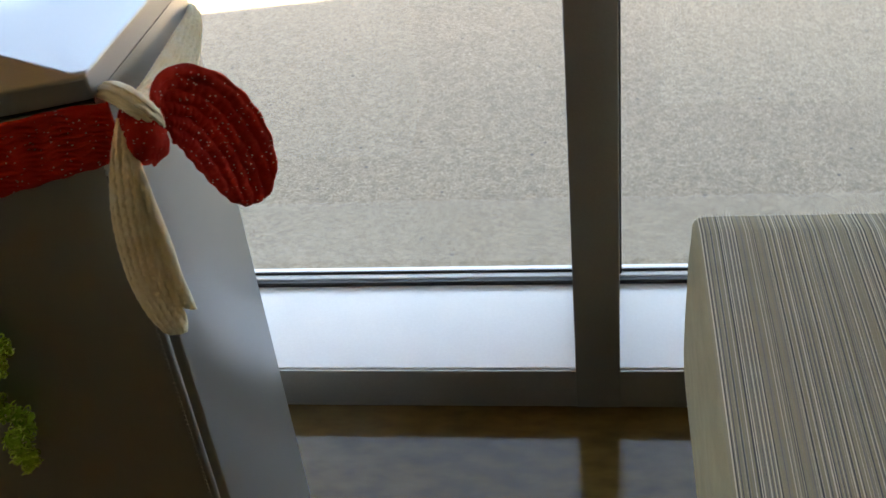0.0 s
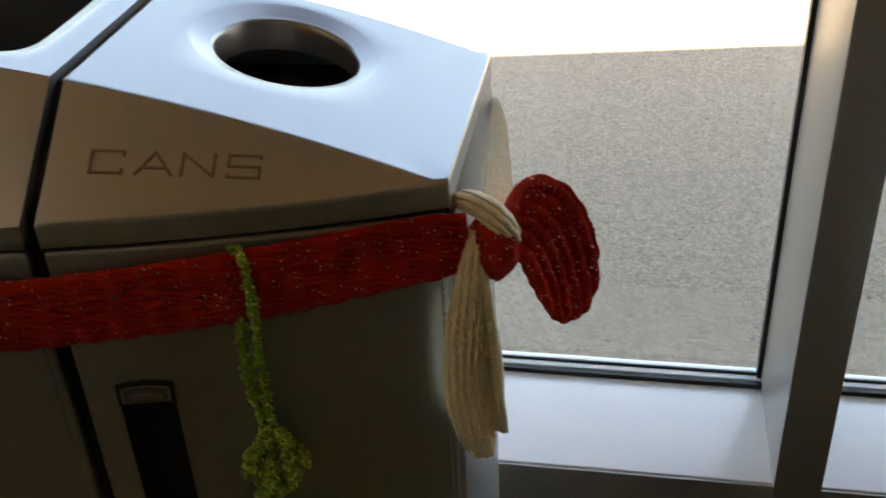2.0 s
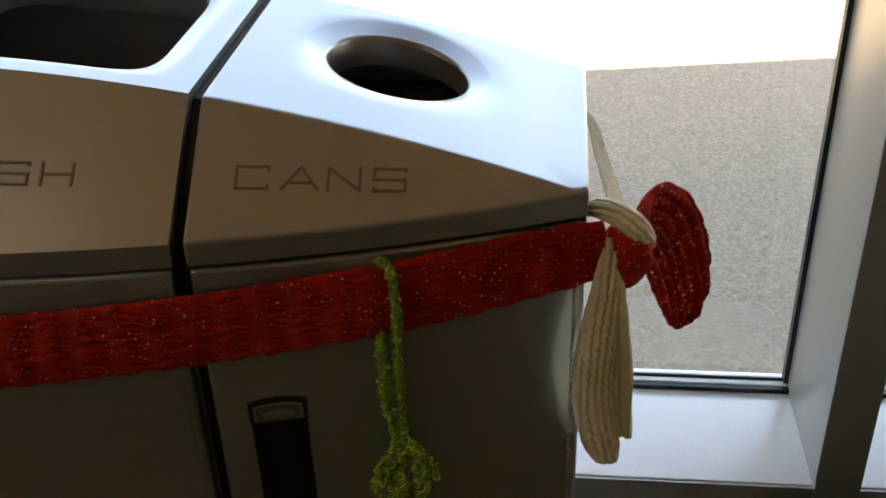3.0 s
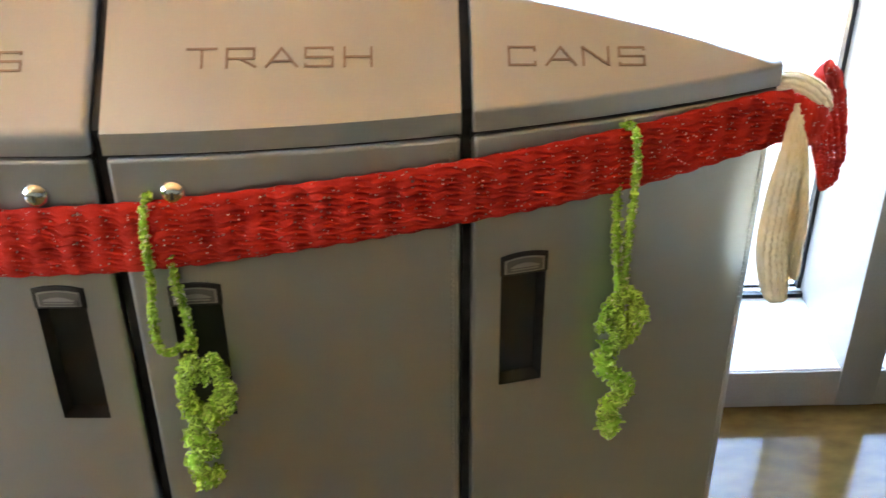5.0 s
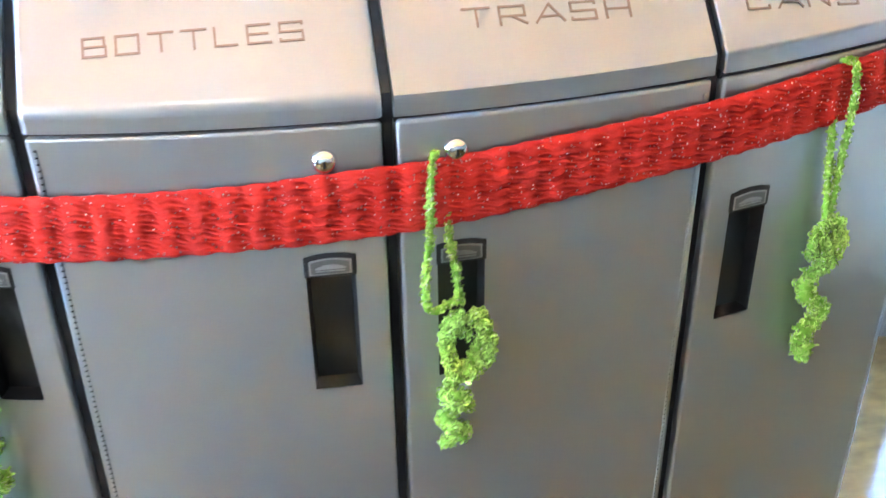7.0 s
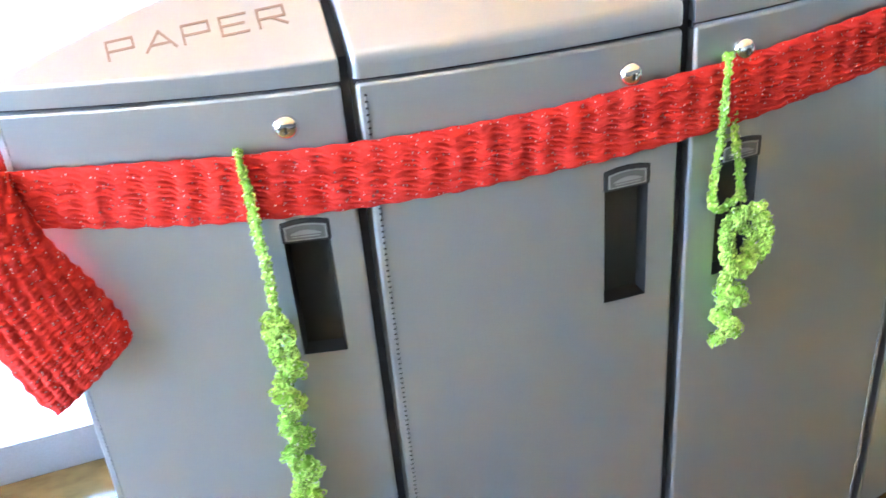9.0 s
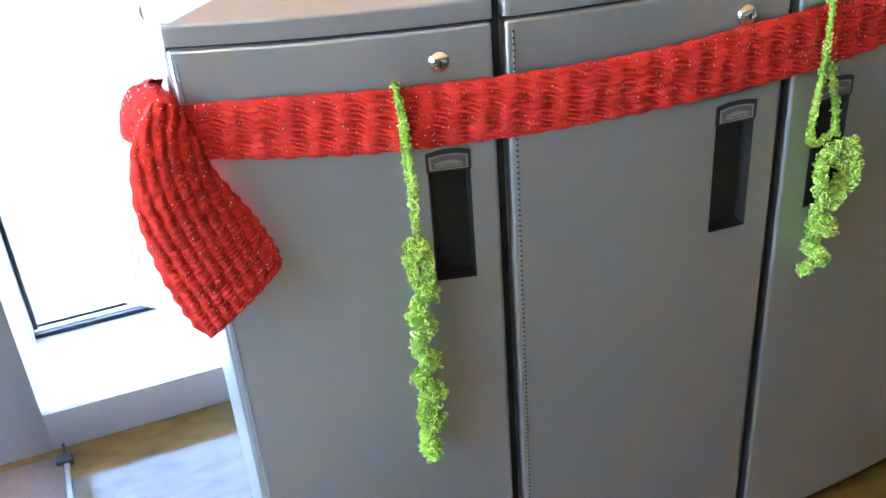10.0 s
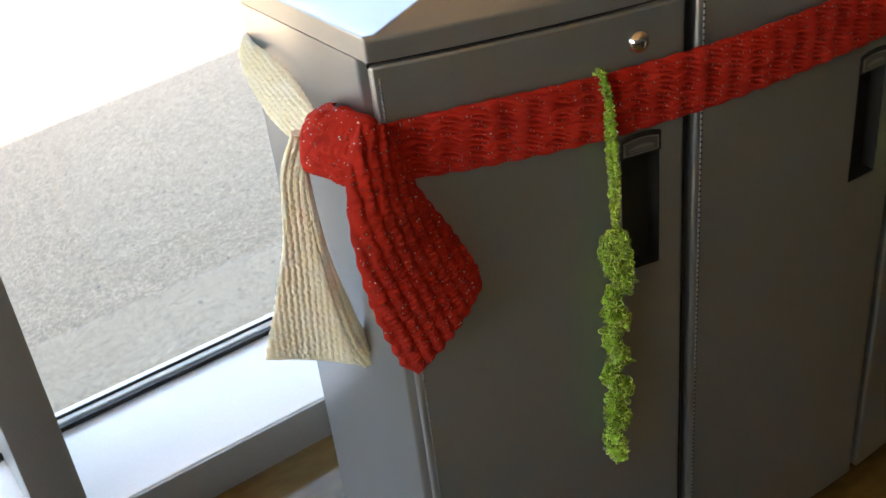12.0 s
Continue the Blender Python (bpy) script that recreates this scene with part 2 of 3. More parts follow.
def door(a0, a1, h0, h1, hz0, hz1):
    """Curved door with a rectangular handle opening."""
    bm = bmesh.new()
    def seg(p, q, k):
        return [p + (q - p) * i / k for i in range(k)]
    cols = seg(a0, h0, 8) + seg(h0, h1, 2) + seg(h1, a1, 8) + [a1]
    zs = [0.04, hz0, hz1, 0.9015]
    grid = [[bm.verts.new(cyl(a, z)) for a in cols] for z in zs]
    inner = [[bm.verts.new(cyl(a, z, -0.02)) for a in cols] for z in zs]
    for j in range(3):
        for i in range(len(cols) - 1):
            inside = j == 1 and h0 - 1e-6 <= cols[i] < h1 - 1e-6
            if not inside:
                bm.faces.new((grid[j][i], grid[j][i + 1], grid[j + 1][i + 1], grid[j + 1][i]))
                bm.faces.new((inner[j][i], inner[j + 1][i], inner[j + 1][i + 1], inner[j][i + 1]))
    k = len(cols) - 1
    for j in range(3):
        for i in (0, k):
            bm.faces.new((grid[j][i], grid[j + 1][i], inner[j + 1][i], inner[j][i]))
    for i in range(k):
        for j in (0, 3):
            bm.faces.new((grid[j][i], grid[j][i + 1], inner[j][i + 1], inner[j][i]))
    return bm


def panel(a0, a1, z0, z1, off0, off1, arch=0.0, n=4):
    """Slab on the curved front between two depths, with an arched top edge."""
    bm = bmesh.new()
    loops = []
    for off in (off0, off1):
        low = [bm.verts.new(cyl(a0 + (a1 - a0) * i / n, z0, off)) for i in range(n + 1)]
        up = [bm.verts.new(cyl(a0 + (a1 - a0) * i / n, z1 + arch * (1 - (2 * i / n - 1) ** 2), off)) for i in range(n + 1)]
        loops.append(low + up[::-1])
    bm.faces.new(loops[0])
    bm.faces.new(loops[1][::-1])
    for i in range(len(loops[0])):
        j = (i + 1) % len(loops[0])
        bm.faces.new((loops[0][i], loops[0][j], loops[1][j], loops[1][i]))
    return bm


def tub(a0, a1, z0, z1, deep):
    """Open recess: five walls behind the handle opening, the floor of it slanting."""
    bm = bmesh.new()
    f = [bm.verts.new(cyl(a, z, -0.001)) for a, z in ((a0, z0), (a1, z0), (a1, z1), (a0, z1))]
    w = (a1 - a0) * 0.07
    b = [bm.verts.new(cyl(a, z, -deep)) for a, z in ((a0 + w, z0 + 0.003), (a1 - w, z0 + 0.003), (a1 - w, z1), (a0 + w, z1))]
    bm.faces.new(b)
    for i in range(4):
        j = (i + 1) % 4
        bm.faces.new((f[i], f[j], b[j], b[i]))
    return bm


def dome(radius, height, m, n=20):
    """Domed lock face on a collar, standing on the pose m."""
    bm = bmesh.new()
    prof = [(radius, 0), (radius, 0.002), (radius * 0.96, height * 0.35), (radius * 0.8, height * 0.7), (radius * 0.55, height * 0.92), (radius * 0.32, height), (radius * 0.3, height * 0.9), (0.0008, height * 0.9)]
    rings = [[bm.verts.new(m @ Vector((r * math.cos(2 * math.pi * i / n), r * math.sin(2 * math.pi * i / n), h))) for i in range(n)] for r, h in prof]
    for a, b in zip(rings[:-1], rings[1:]):
        for i in range(n):
            j = (i + 1) % n
            bm.faces.new((a[i], a[j], b[j], b[i]))
    bm.faces.new(rings[-1])
    return bm


def on_front(a, z, off=0.0):
    """A pose on the curved front, with z pointing out of it, x to the right and y up."""
    p = cyl(a, z, off)
    r = radians(a)
    out, right, up = Vector((math.sin(r), -math.cos(r), 0)), Vector((math.cos(r), math.sin(r), 0)), Vector((0, 0, 1))
    m = Matrix((right, up, out)).transposed().to_4x4()
    m.translation = p
    return m


def knuckles(a, z0, z1, radius=0.0017, step=0.0070):
    """Row of hinge knuckles up the edge of a door."""
    bm = bmesh.new()
    c = cyl(a, 0, 0.0)
    rings = []
    for i in range(int((z1 - z0) / step)):
        z = z0 + i * step
        for f, k in ((0, 0.3), (0.06, 1), (0.66, 1), (0.74, 0.3)):
            rings.append([bm.verts.new((c.x + k * radius * math.cos(j * math.pi / 3), c.y + k * radius * math.sin(j * math.pi / 3), z + f * step)) for j in range(6)])
    for p, q in zip(rings[:-1], rings[1:]):
        for k in range(6):
            bm.faces.new((p[k], p[(k + 1) % 6], q[(k + 1) % 6], q[k]))
    bm.faces.new(rings[0][::-1])
    bm.faces.new(rings[-1])
    return bm


# strokes of the engraved capitals, in a cell one high
GLYPHS = {
    "C": ((0.85, 1, 0, 1), (0, 1, 0, 0), (0, 0, 0.85, 0), (0.85, 1, 0.85, 0.84), (0.85, 0, 0.85, 0.16)),
    "A": ((0, 0, 0.48, 1), (0.48, 1, 0.96, 0), (0.2, 0.3, 0.78, 0.3)),
    "N": ((0, 0, 0, 1), (0, 1, 0.85, 0), (0.85, 0, 0.85, 1)),
    "S": ((0.85, 1, 0, 1), (0, 1, 0, 0.5), (0, 0.5, 0.85, 0.5), (0.85, 0.5, 0.85, 0), (0.85, 0, 0, 0), (0.85, 1, 0.85, 0.9), (0, 0, 0, 0.1)),
    "T": ((0, 1, 0.9, 1), (0.45, 1, 0.45, 0)),
    "R": ((0, 0, 0, 1), (0, 1, 0.85, 1), (0.85, 1, 0.85, 0.45), (0.85, 0.45, 0, 0.45), (0.4, 0.45, 0.88, 0)),
    "H": ((0, 0, 0, 1), (0.85, 0, 0.85, 1), (0, 0.5, 0.85, 0.5)),
    "B": ((0, 0, 0, 1), (0, 1, 0.8, 1), (0.8, 1, 0.8, 0.52), (0, 0.52, 0.85, 0.52), (0.85, 0.52, 0.85, 0), (0.85, 0, 0, 0)),
    "O": ((0, 0, 0, 1), (0, 1, 0.85, 1), (0.85, 1, 0.85, 0), (0.85, 0, 0, 0)),
    "L": ((0, 1, 0, 0), (0, 0, 0.8, 0)),
    "E": ((0.85, 1, 0, 1), (0, 1, 0, 0), (0, 0, 0.85, 0), (0, 0.5, 0.75, 0.5)),
    "P": ((0, 0, 0, 1), (0, 1, 0.85, 1), (0.85, 1, 0.85, 0.45), (0.85, 0.45, 0, 0.45)),
}


def lettering(word, x0, x1, k0):
    """Words as thin raised strokes, dark for the shade of engraved grooves, on the sloped label face, from x0 to x1,
    from a fraction k0 of the slope's run upwards.
    """
    bm = bmesh.new()
    pitch = (x1 - x0) / (len(word) - 0.22)
    h = 0.0195
    size = pitch * 0.78
    t = 0.0023
    def place(x, s, lift):
        s += k0 * (Y_RIDGE - lip_y(x))
        y = lip_y(x) + s
        z = Z_SHOULDER + SLOPE * s
        return Vector((x, y, z)) + lift * Vector((0, -0.68, 0.73))
    for i, ch in enumerate(word):
        for ax, ay, bx, by in GLYPHS[ch]:
            p, q = Vector((x0 + i * pitch + ax * size / 0.96, ay * h, 0)), Vector((x0 + i * pitch + bx * size / 0.96, by * h, 0))
            d = (q - p).normalized()
            s = Vector((-d.y, d.x, 0)) * t / 2
            p, q = p - d * t / 2, q + d * t / 2
            c = [bm.verts.new(place(v.x, v.y * 0.73, 0.0012)) for v in (p - s, q - s, q + s, p + s)]
            e = [bm.verts.new(place(v.x, v.y * 0.73, -0.003)) for v in (p - s, q - s, q + s, p + s)]
            bm.faces.new(c)
            for k in range(4):
                bm.faces.new((c[k], c[(k + 1) % 4], e[(k + 1) % 4], e[k]))
    return bm


GAP = 0.0055
BINS = (
    ("PAPER", -22.2, -11.1, -13.88, -12.33, -0.552, -0.383, None, -13.15, "silver metal recycling bin marked PAPER, closed door"),
    ("BOTTLES", -11.1, 0.0, -2.93, -1.30, -0.275, -0.069, None, -2.05, "silver metal recycling bin marked BOTTLES, closed door with black handle recess"),
    ("TRASH", 0.0, 11.1, 1.42, 3.05, 0.083, 0.258, (0.175, 0.286, 0.114, 0.108, 7), 2.07, "silver metal trash bin marked TRASH with large rectangular opening"),
    ("CANS", 11.1, 22.2, 12.3, 13.9, 0.387, 0.527, (0.492, 0.298, 0.067, 0.067, 2), 0, "silver metal recycling bin marked CANS with round opening"),
)
for word, a0, a1, h0, h1, w0, w1, hole, lock, label in BINS:
    unit = thing("trash_bin" if word == "TRASH" else "recycling_bin", label, "bin", "row of recycling bins")
    x0, x1 = R * math.sin(radians(a0)), R * math.sin(radians(a1))
    x0, x1 = x0 + (GAP if a0 > -20 else 0), x1 - (GAP if a1 < 20 else 0)
    e0, e1 = math.degrees(math.asin(x0 / R)), math.degrees(math.asin(x1 / R))
    # body behind the door
    bm = bmesh.new()
    b0, b1 = x0 - (GAP - 0.0005 if a0 > -20 else 0), x1 + (GAP - 0.0005 if a1 < 20 else 0)
    xs = [b0 + (b1 - b0) * i / 12 for i in range(13)]
    loops = [[bm.verts.new((x, lip_y(x) + 0.022, z)) for x in xs] + [bm.verts.new((b1, Y_BACK - 0.004, z)), bm.verts.new((b0, Y_BACK - 0.004, z))] for z in (Z_BODY, Z_LIP - 0.001)]
    bm.faces.new(loops[0][::-1])
    for i in range(15):
        bm.faces.new((loops[0][i], loops[0][(i + 1) % 15], loops[1][(i + 1) % 15], loops[1][i]))
    part("body", bm, BIN, unit, bevel=0.003)
    hinge_side = e0 + 0.32 if word in ("PAPER", "BOTTLES") else e1 - 0.32
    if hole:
        # added near-black sheet below the opening: the interior's shade as colour
        shade_sheet = bmesh.new()
        rim = [[shade_sheet.verts.new((x, y, z)) for x, y in ((x0 + 0.012, Y_RIDGE + 0.02), (x1 - 0.012, Y_RIDGE + 0.02), (x1 - 0.012, Y_BACK - 0.012), (x0 + 0.012, Y_BACK - 0.012))] for z in (0.918, 0.912)]
        shade_sheet.faces.new(rim[0])
        shade_sheet.faces.new(rim[1][::-1])
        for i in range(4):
            shade_sheet.faces.new((rim[0][i], rim[0][(i + 1) % 4], rim[1][(i + 1) % 4], rim[1][i]))
        part("shade_sheet", shade_sheet, INSIDE_SHADE, unit, "near-black sheet standing in for the shade inside the bin")
    plinth = bmesh.new()
    add_box(plinth, x0 + 0.01, x1 - 0.01, max(lip_y(x0), lip_y(x1)) + 0.04, Y_BACK - 0.03, 0, Z_BODY)
    part("plinth", plinth, BLACK, unit)
    cover = part("lid", lid(x0, x1, hole), BIN, unit, "silver lid with sloped label face", smooth=24, bevel=0.0075, segments=5)
    part("lettering", lettering(word, w0, w1, 0.37), GROOVE_SHADE, cover, "capital letters, groove shade put into their colour, " + word)
    if a1 < 20:
        # near-black block in the gap: shade between the bins put into colour
        gap = bmesh.new()
        loops = []
        for x in (x1 + 0.0006, x1 + 2 * GAP - 0.0006):
            y, z = lip_y(x), top_z(x)
            loops.append([gap.verts.new((x, p, q)) for p, q in ((y + 0.012, 0.05), (y + 0.012, Z_SHOULDER - 0.002), (Y_RIDGE + 0.007, z - 0.007), (Y_BACK - 0.006, z - 0.007), (Y_BACK - 0.006, 0.05))])
        gap.faces.new(loops[0])
        gap.faces.new(loops[1][::-1])
        for i in range(5):
            gap.faces.new((loops[0][i], loops[0][(i + 1) % 5], loops[1][(i + 1) % 5], loops[1][i]))
        part("side_gap_shade", gap, GAP_SHADE, unit, "black filler standing in for the shade between two bins")
    # black strip paints the shade of the open gap below the lid lip
    part("lid_gap_shade", panel(e0, e1, Z_LIP - 0.008, Z_LIP, -0.02, -0.006, n=10), GASKET_AND_GAP, unit, "black strip standing in for shade in the gap under the lid")
    leaf = part("door", door(e0 + 0.05, e1 - 0.05, h0, h1, 0.589, 0.757), BIN, unit, smooth=30, bevel=0.004, segments=3)
    part("handle_recess", tub(h0, h1, 0.589, 0.757, 0.019), BLACK, leaf, "black plastic recessed handle")
    part("handle_plate", panel(h0 - 0.04, h1 + 0.04, 0.735, 0.759, -0.012, 0.0015, 0.004), BLACK, leaf, "black plate with a pale outlined emblem", bevel=0.001)
    hm = (h0 + h1) / 2
    part("emblem_rim", panel(hm - 0.70, hm + 0.70, 0.7380, 0.7545, 0.0005, 0.0021, 0.003), CHROME_DULL, leaf, "thin pale outline")
    part("emblem_field", panel(hm - 0.63, hm + 0.63, 0.7396, 0.7529, 0.0005, 0.0026, 0.003), BEZEL, leaf)
    part("emblem", panel(hm - 0.50, hm + 0.50, 0.7450, 0.7462, 0.0005, 0.0032, 0.0042, n=8), CHROME_DULL, leaf, "pale lens-shaped emblem")
    part("emblem_line", panel(hm - 0.47, hm + 0.47, 0.7422, 0.7434, 0.0005, 0.0032), CHROME_DULL, leaf)
    if word == "BOTTLES":
        part("hinge_slot", panel(hinge_side - 0.045, hinge_side + 0.045, 0.05, 0.89, -0.001, 0.0006, n=1), GASKET_AND_GAP, leaf, "dark slot behind the hinge")
    part("hinge", knuckles(hinge_side, 0.05, 0.89), BIN, leaf, "long knuckled steel hinge")
    if lock:
        lk = part("lock", dome(0.0125, 0.009, on_front(lock, 0.866)), CHROME, leaf, "round chrome lock", smooth=40)
        m = on_front(lock, 0.866, 0.0083)
        k = box(-0.001, 0.001, -0.0035, 0.0035, 0, 0.0004)
        k.transform(m)
        part("keyhole", k, BLACK, lk)

# ---------- bench ----------
def stripes(name):
    """Woven upholstery with narrow stripes across x."""
    m = material(name, (0.36, 0.34, 0.29), 0.95, 0, 0.2, 25, 500, 0.5)
    n, l = m.node_tree.nodes, m.node_tree.links
    co = n.new("ShaderNodeTexCoord")
    sep = n.new("ShaderNodeSeparateXYZ")
    l.new(co.outputs["Object"], sep.inputs["Vector"])
    def bands(scale, detail):
        w = n.new("ShaderNodeMath")
        w.operation = "MULTIPLY"
        w.inputs[1].default_value = scale
        l.new(sep.outputs["X"], w.inputs[0])
        t = n.new("ShaderNodeTexNoise")
        t.noise_dimensions = "1D"
        t.inputs["Scale"].default_value, t.inputs["Detail"].default_value = 1.0, detail
        l.new(w.outputs[0], t.inputs["W"])
        return t.outputs["Fac"]
    ramp = n.new("ShaderNodeValToRGB")
    e = ramp.color_ramp.elements
    e[0].position, e[0].color = 0.37, (0.08, 0.085, 0.10, 1)
    e[1].position, e[1].color = 0.63, (0.66, 0.64, 0.56, 1)
    for p, c in ((0.42, (0.22, 0.24, 0.26, 1)), (0.5, (0.31, 0.29, 0.22, 1)), (0.55, (0.27, 0.25, 0.17, 1)), (0.59, (0.40, 0.38, 0.32, 1))):
        k = e.new(p)
        k.color = c
    ramp.color_ramp.interpolation = "LINEAR"
    l.new(bands(480, 2.0), ramp.inputs["Fac"])
    mix = n.new("ShaderNodeMix")
    mix.data_type, mix.blend_type = "RGBA", "MULTIPLY"
    mix.inputs["Factor"].default_value = 0.6
    old = n["Principled BSDF"].inputs["Base Color"].links[0].from_socket
    gain = n.new("ShaderNodeMix")
    gain.data_type, gain.blend_type = "RGBA", "DIVIDE"
    gain.inputs["Factor"].default_value = 1.0
    gain.inputs["B"].default_value = (0.36, 0.34, 0.29, 1)
    l.new(old, gain.inputs["A"])
    l.new(ramp.outputs["Color"], mix.inputs["A"])
    l.new(gain.outputs["Result"], mix.inputs["B"])
    l.new(mix.outputs["Result"], n["Principled BSDF"].inputs["Base Color"])
    return m


STRIPES = stripes("striped_upholstery")
SIDE = material("olive_beige_upholstery", (0.30, 0.28, 0.20), 0.95, 0, 0.22, 14, 420, 0.6, stretch=(1, 1, 3))
DARKWOOD = material("dark_wood_leg", (0.06, 0.04, 0.03), 0.5)


def cushion(x0, x1):
    """Cushion with a rounded rear, drawn as a side profile (y, z) swept along x, slightly domed ends."""
    prof = [(y - 0.03, z) for y, z in ((-0.75, 0.25), (-0.75, 0.40), (-0.73, 0.46), (-0.68, 0.49), (-0.4, 0.499), (0.0, 0.503), (0.3, 0.512), (0.50, 0.512), (0.55, 0.502), (0.58, 0.48), (0.595, 0.44), (0.605, 0.36), (0.605, 0.27), (0.59, 0.235), (0.56, 0.215))]
    bm = bmesh.new()
    mid_y, mid_z = -0.08, 0.36
    rings = []
    xs = [(x0 - 0.012, 0.55), (x0 - 0.006, 0.8), (x0, 0.965), (x0 + 0.004, 0.99), (x0 + 0.012, 1.0), (x1 - 0.012, 1.0), (x1 - 0.004, 0.99), (x1, 0.96), (x1 + 0.012, 0.7)]
    for x, k in xs:
        rings.append([bm.verts.new((x, mid_y + (y - mid_y) * (1 - (1 - k) * 0.35), mid_z + (z - mid_z) * k)) for y, z in prof])
    m = len(prof)
    for j, (a, b) in enumerate(zip(rings[:-1], rings[1:])):
        for i in range(m):
            f = bm.faces.new((a[i], a[(i + 1) % m], b[(i + 1) % m], b[i]))
            f.material_index = 1 if j < 2 or j > 5 else 0
    for r in (rings[0], rings[-1]):
        bm.faces.new(r).material_index = 1
    return bm


bench = thing("upholstered_bench", "low bench upholstered in grey and beige striped fabric, olive sides", "bench")
part("cushion", cushion(1.258, 2.295), [STRIPES, SIDE], bench, smooth=50)
part("base_frame", box(1.34, 2.22, -0.68, 0.48, 0.16, 0.222), DARKWOOD, bench, "dark frame under the cushion", bevel=0.004)
for x in (1.36, 2.14):
    for y in (-0.64, 0.40):
        part("leg", box(x, x + 0.05, y, y + 0.05, 0, 0.16), DARKWOOD, bench, bevel=0.004)


# ---------- knitting ----------
def yarn(name, color, dark, sparkle=None, rough=0.9):
    m = material(name, color, rough, 0, 0.2, 40, 1500, 0.6, tint=dark)
    n, l = m.node_tree.nodes, m.node_tree.links
    b = n["Principled BSDF"]
    b.inputs["Specular IOR Level"].default_value = 0.15
    if sparkle:
        # glitter flecks, whitened in base colour so glints show from any side
        co = n.new("ShaderNodeTexCoord")
        v = n.new("ShaderNodeTexVoronoi")
        v.inputs["Scale"].default_value = sparkle
        l.new(co.outputs["Object"], v.inputs["Vector"])
        lt = n.new("ShaderNodeMath")
        lt.operation = "LESS_THAN"
        lt.inputs[1].default_value = 0.21
        l.new(v.outputs["Distance"], lt.inputs[0])
        sep = n.new("ShaderNodeSeparateColor")
        l.new(v.outputs["Color"], sep.inputs["Color"])
        pick = n.new("ShaderNodeMath")
        pick.operation = "GREATER_THAN"
        pick.inputs[1].default_value = 0.52
        l.new(sep.outputs["Red"], pick.inputs[0])
        both = n.new("ShaderNodeMath")
        both.operation = "MULTIPLY"
        l.new(lt.outputs[0], both.inputs[0])
        l.new(pick.outputs[0], both.inputs[1])
        mix = n.new("ShaderNodeMix")
        mix.data_type = "RGBA"
        mix.inputs["B"].default_value = (0.97, 0.86, 0.88, 1)
        l.new(b.inputs["Base Color"].links[0].from_socket, mix.inputs["A"])
        l.new(both.outputs[0], mix.inputs["Factor"])
        l.new(mix.outputs["Result"], b.inputs["Base Color"])
        shine = n.new("ShaderNodeMath")
        shine.operation = "MULTIPLY"
        shine.inputs[1].default_value = 0.4
        l.new(both.outputs[0], shine.inputs[0])
        l.new(shine.outputs[0], b.inputs["Metallic"])
        geo = n.new("ShaderNodeNewGeometry")
        tilt = n.new("ShaderNodeVectorMath")
        tilt.operation = "MULTIPLY_ADD"
        l.new(v.outputs["Color"], tilt.inputs[0])
        tilt.inputs[1].default_value, tilt.inputs[2].default_value = (2.4, 2.4, 2.4), (-1.2, -1.2, -1.2)
        facet = n.new("ShaderNodeVectorMath")
        l.new(geo.outputs["Normal"], facet.inputs[0])
        l.new(tilt.outputs[0], facet.inputs[1])
        level = n.new("ShaderNodeVectorMath")
        level.operation = "NORMALIZE"
        l.new(facet.outputs[0], level.inputs[0])
        turn = n.new("ShaderNodeMix")
        turn.data_type = "VECTOR"
        l.new(both.outputs[0], turn.inputs["Factor"])
        l.new(b.inputs["Normal"].links[0].from_socket, turn.inputs[4])
        l.new(level.outputs[0], turn.inputs[5])
        l.new(turn.outputs[1], b.inputs["Normal"])
        rr = n.new("ShaderNodeMix")
        l.new(both.outputs[0], rr.inputs["Factor"])
        rr.inputs["A"].default_value, rr.inputs["B"].default_value = rough, 0.25
        l.new(rr.outputs["Result"], b.inputs["Roughness"])
    return m


RED = yarn("red_glitter_yarn", (0.53, 0.034, 0.025), (0.37, 0.016, 0.011), sparkle=230)
CREAM = yarn("cream_yarn", (0.95, 0.91, 0.76), (0.92, 0.84, 0.58))
# cord core of the lime yarn, darkened for the shade between its loops
LIME_SHADED = yarn("lime_green_yarn_shaded", (0.32, 0.57, 0.08), (0.17, 0.36, 0.03))
FLECK = yarn("pale_fleck_yarn", (0.78, 0.8, 0.58), (0.6, 0.56, 0.48))


def tufty(name, color, low, high):
    """Yarn ends whose brightness varies from blade to blade, painting highlights and shaded gaps."""
    m = yarn(name, color, tuple(c * 0.7 for c in color))
    n, l = m.node_tree.nodes, m.node_tree.links
    b = n["Principled BSDF"]
    g = n.new("ShaderNodeNewGeometry")
    r = n.new("ShaderNodeMapRange")
    r.inputs["To Min"].default_value, r.inputs["To Max"].default_value = low, high
    l.new(g.outputs["Random Per Island"], r.inputs["Value"])
    mix = n.new("ShaderNodeMix")
    mix.data_type, mix.blend_type = "RGBA", "MULTIPLY"
    mix.inputs["Factor"].default_value = 1.0
    l.new(b.inputs["Base Color"].links[0].from_socket, mix.inputs["A"])
    l.new(r.outputs["Result"], mix.inputs["B"])
    l.new(mix.outputs["Result"], b.inputs["Base Color"])
    return m


LIME_TUFT = tufty("lime_green_tufts", (0.57, 0.83, 0.17), 0.30, 1.2)


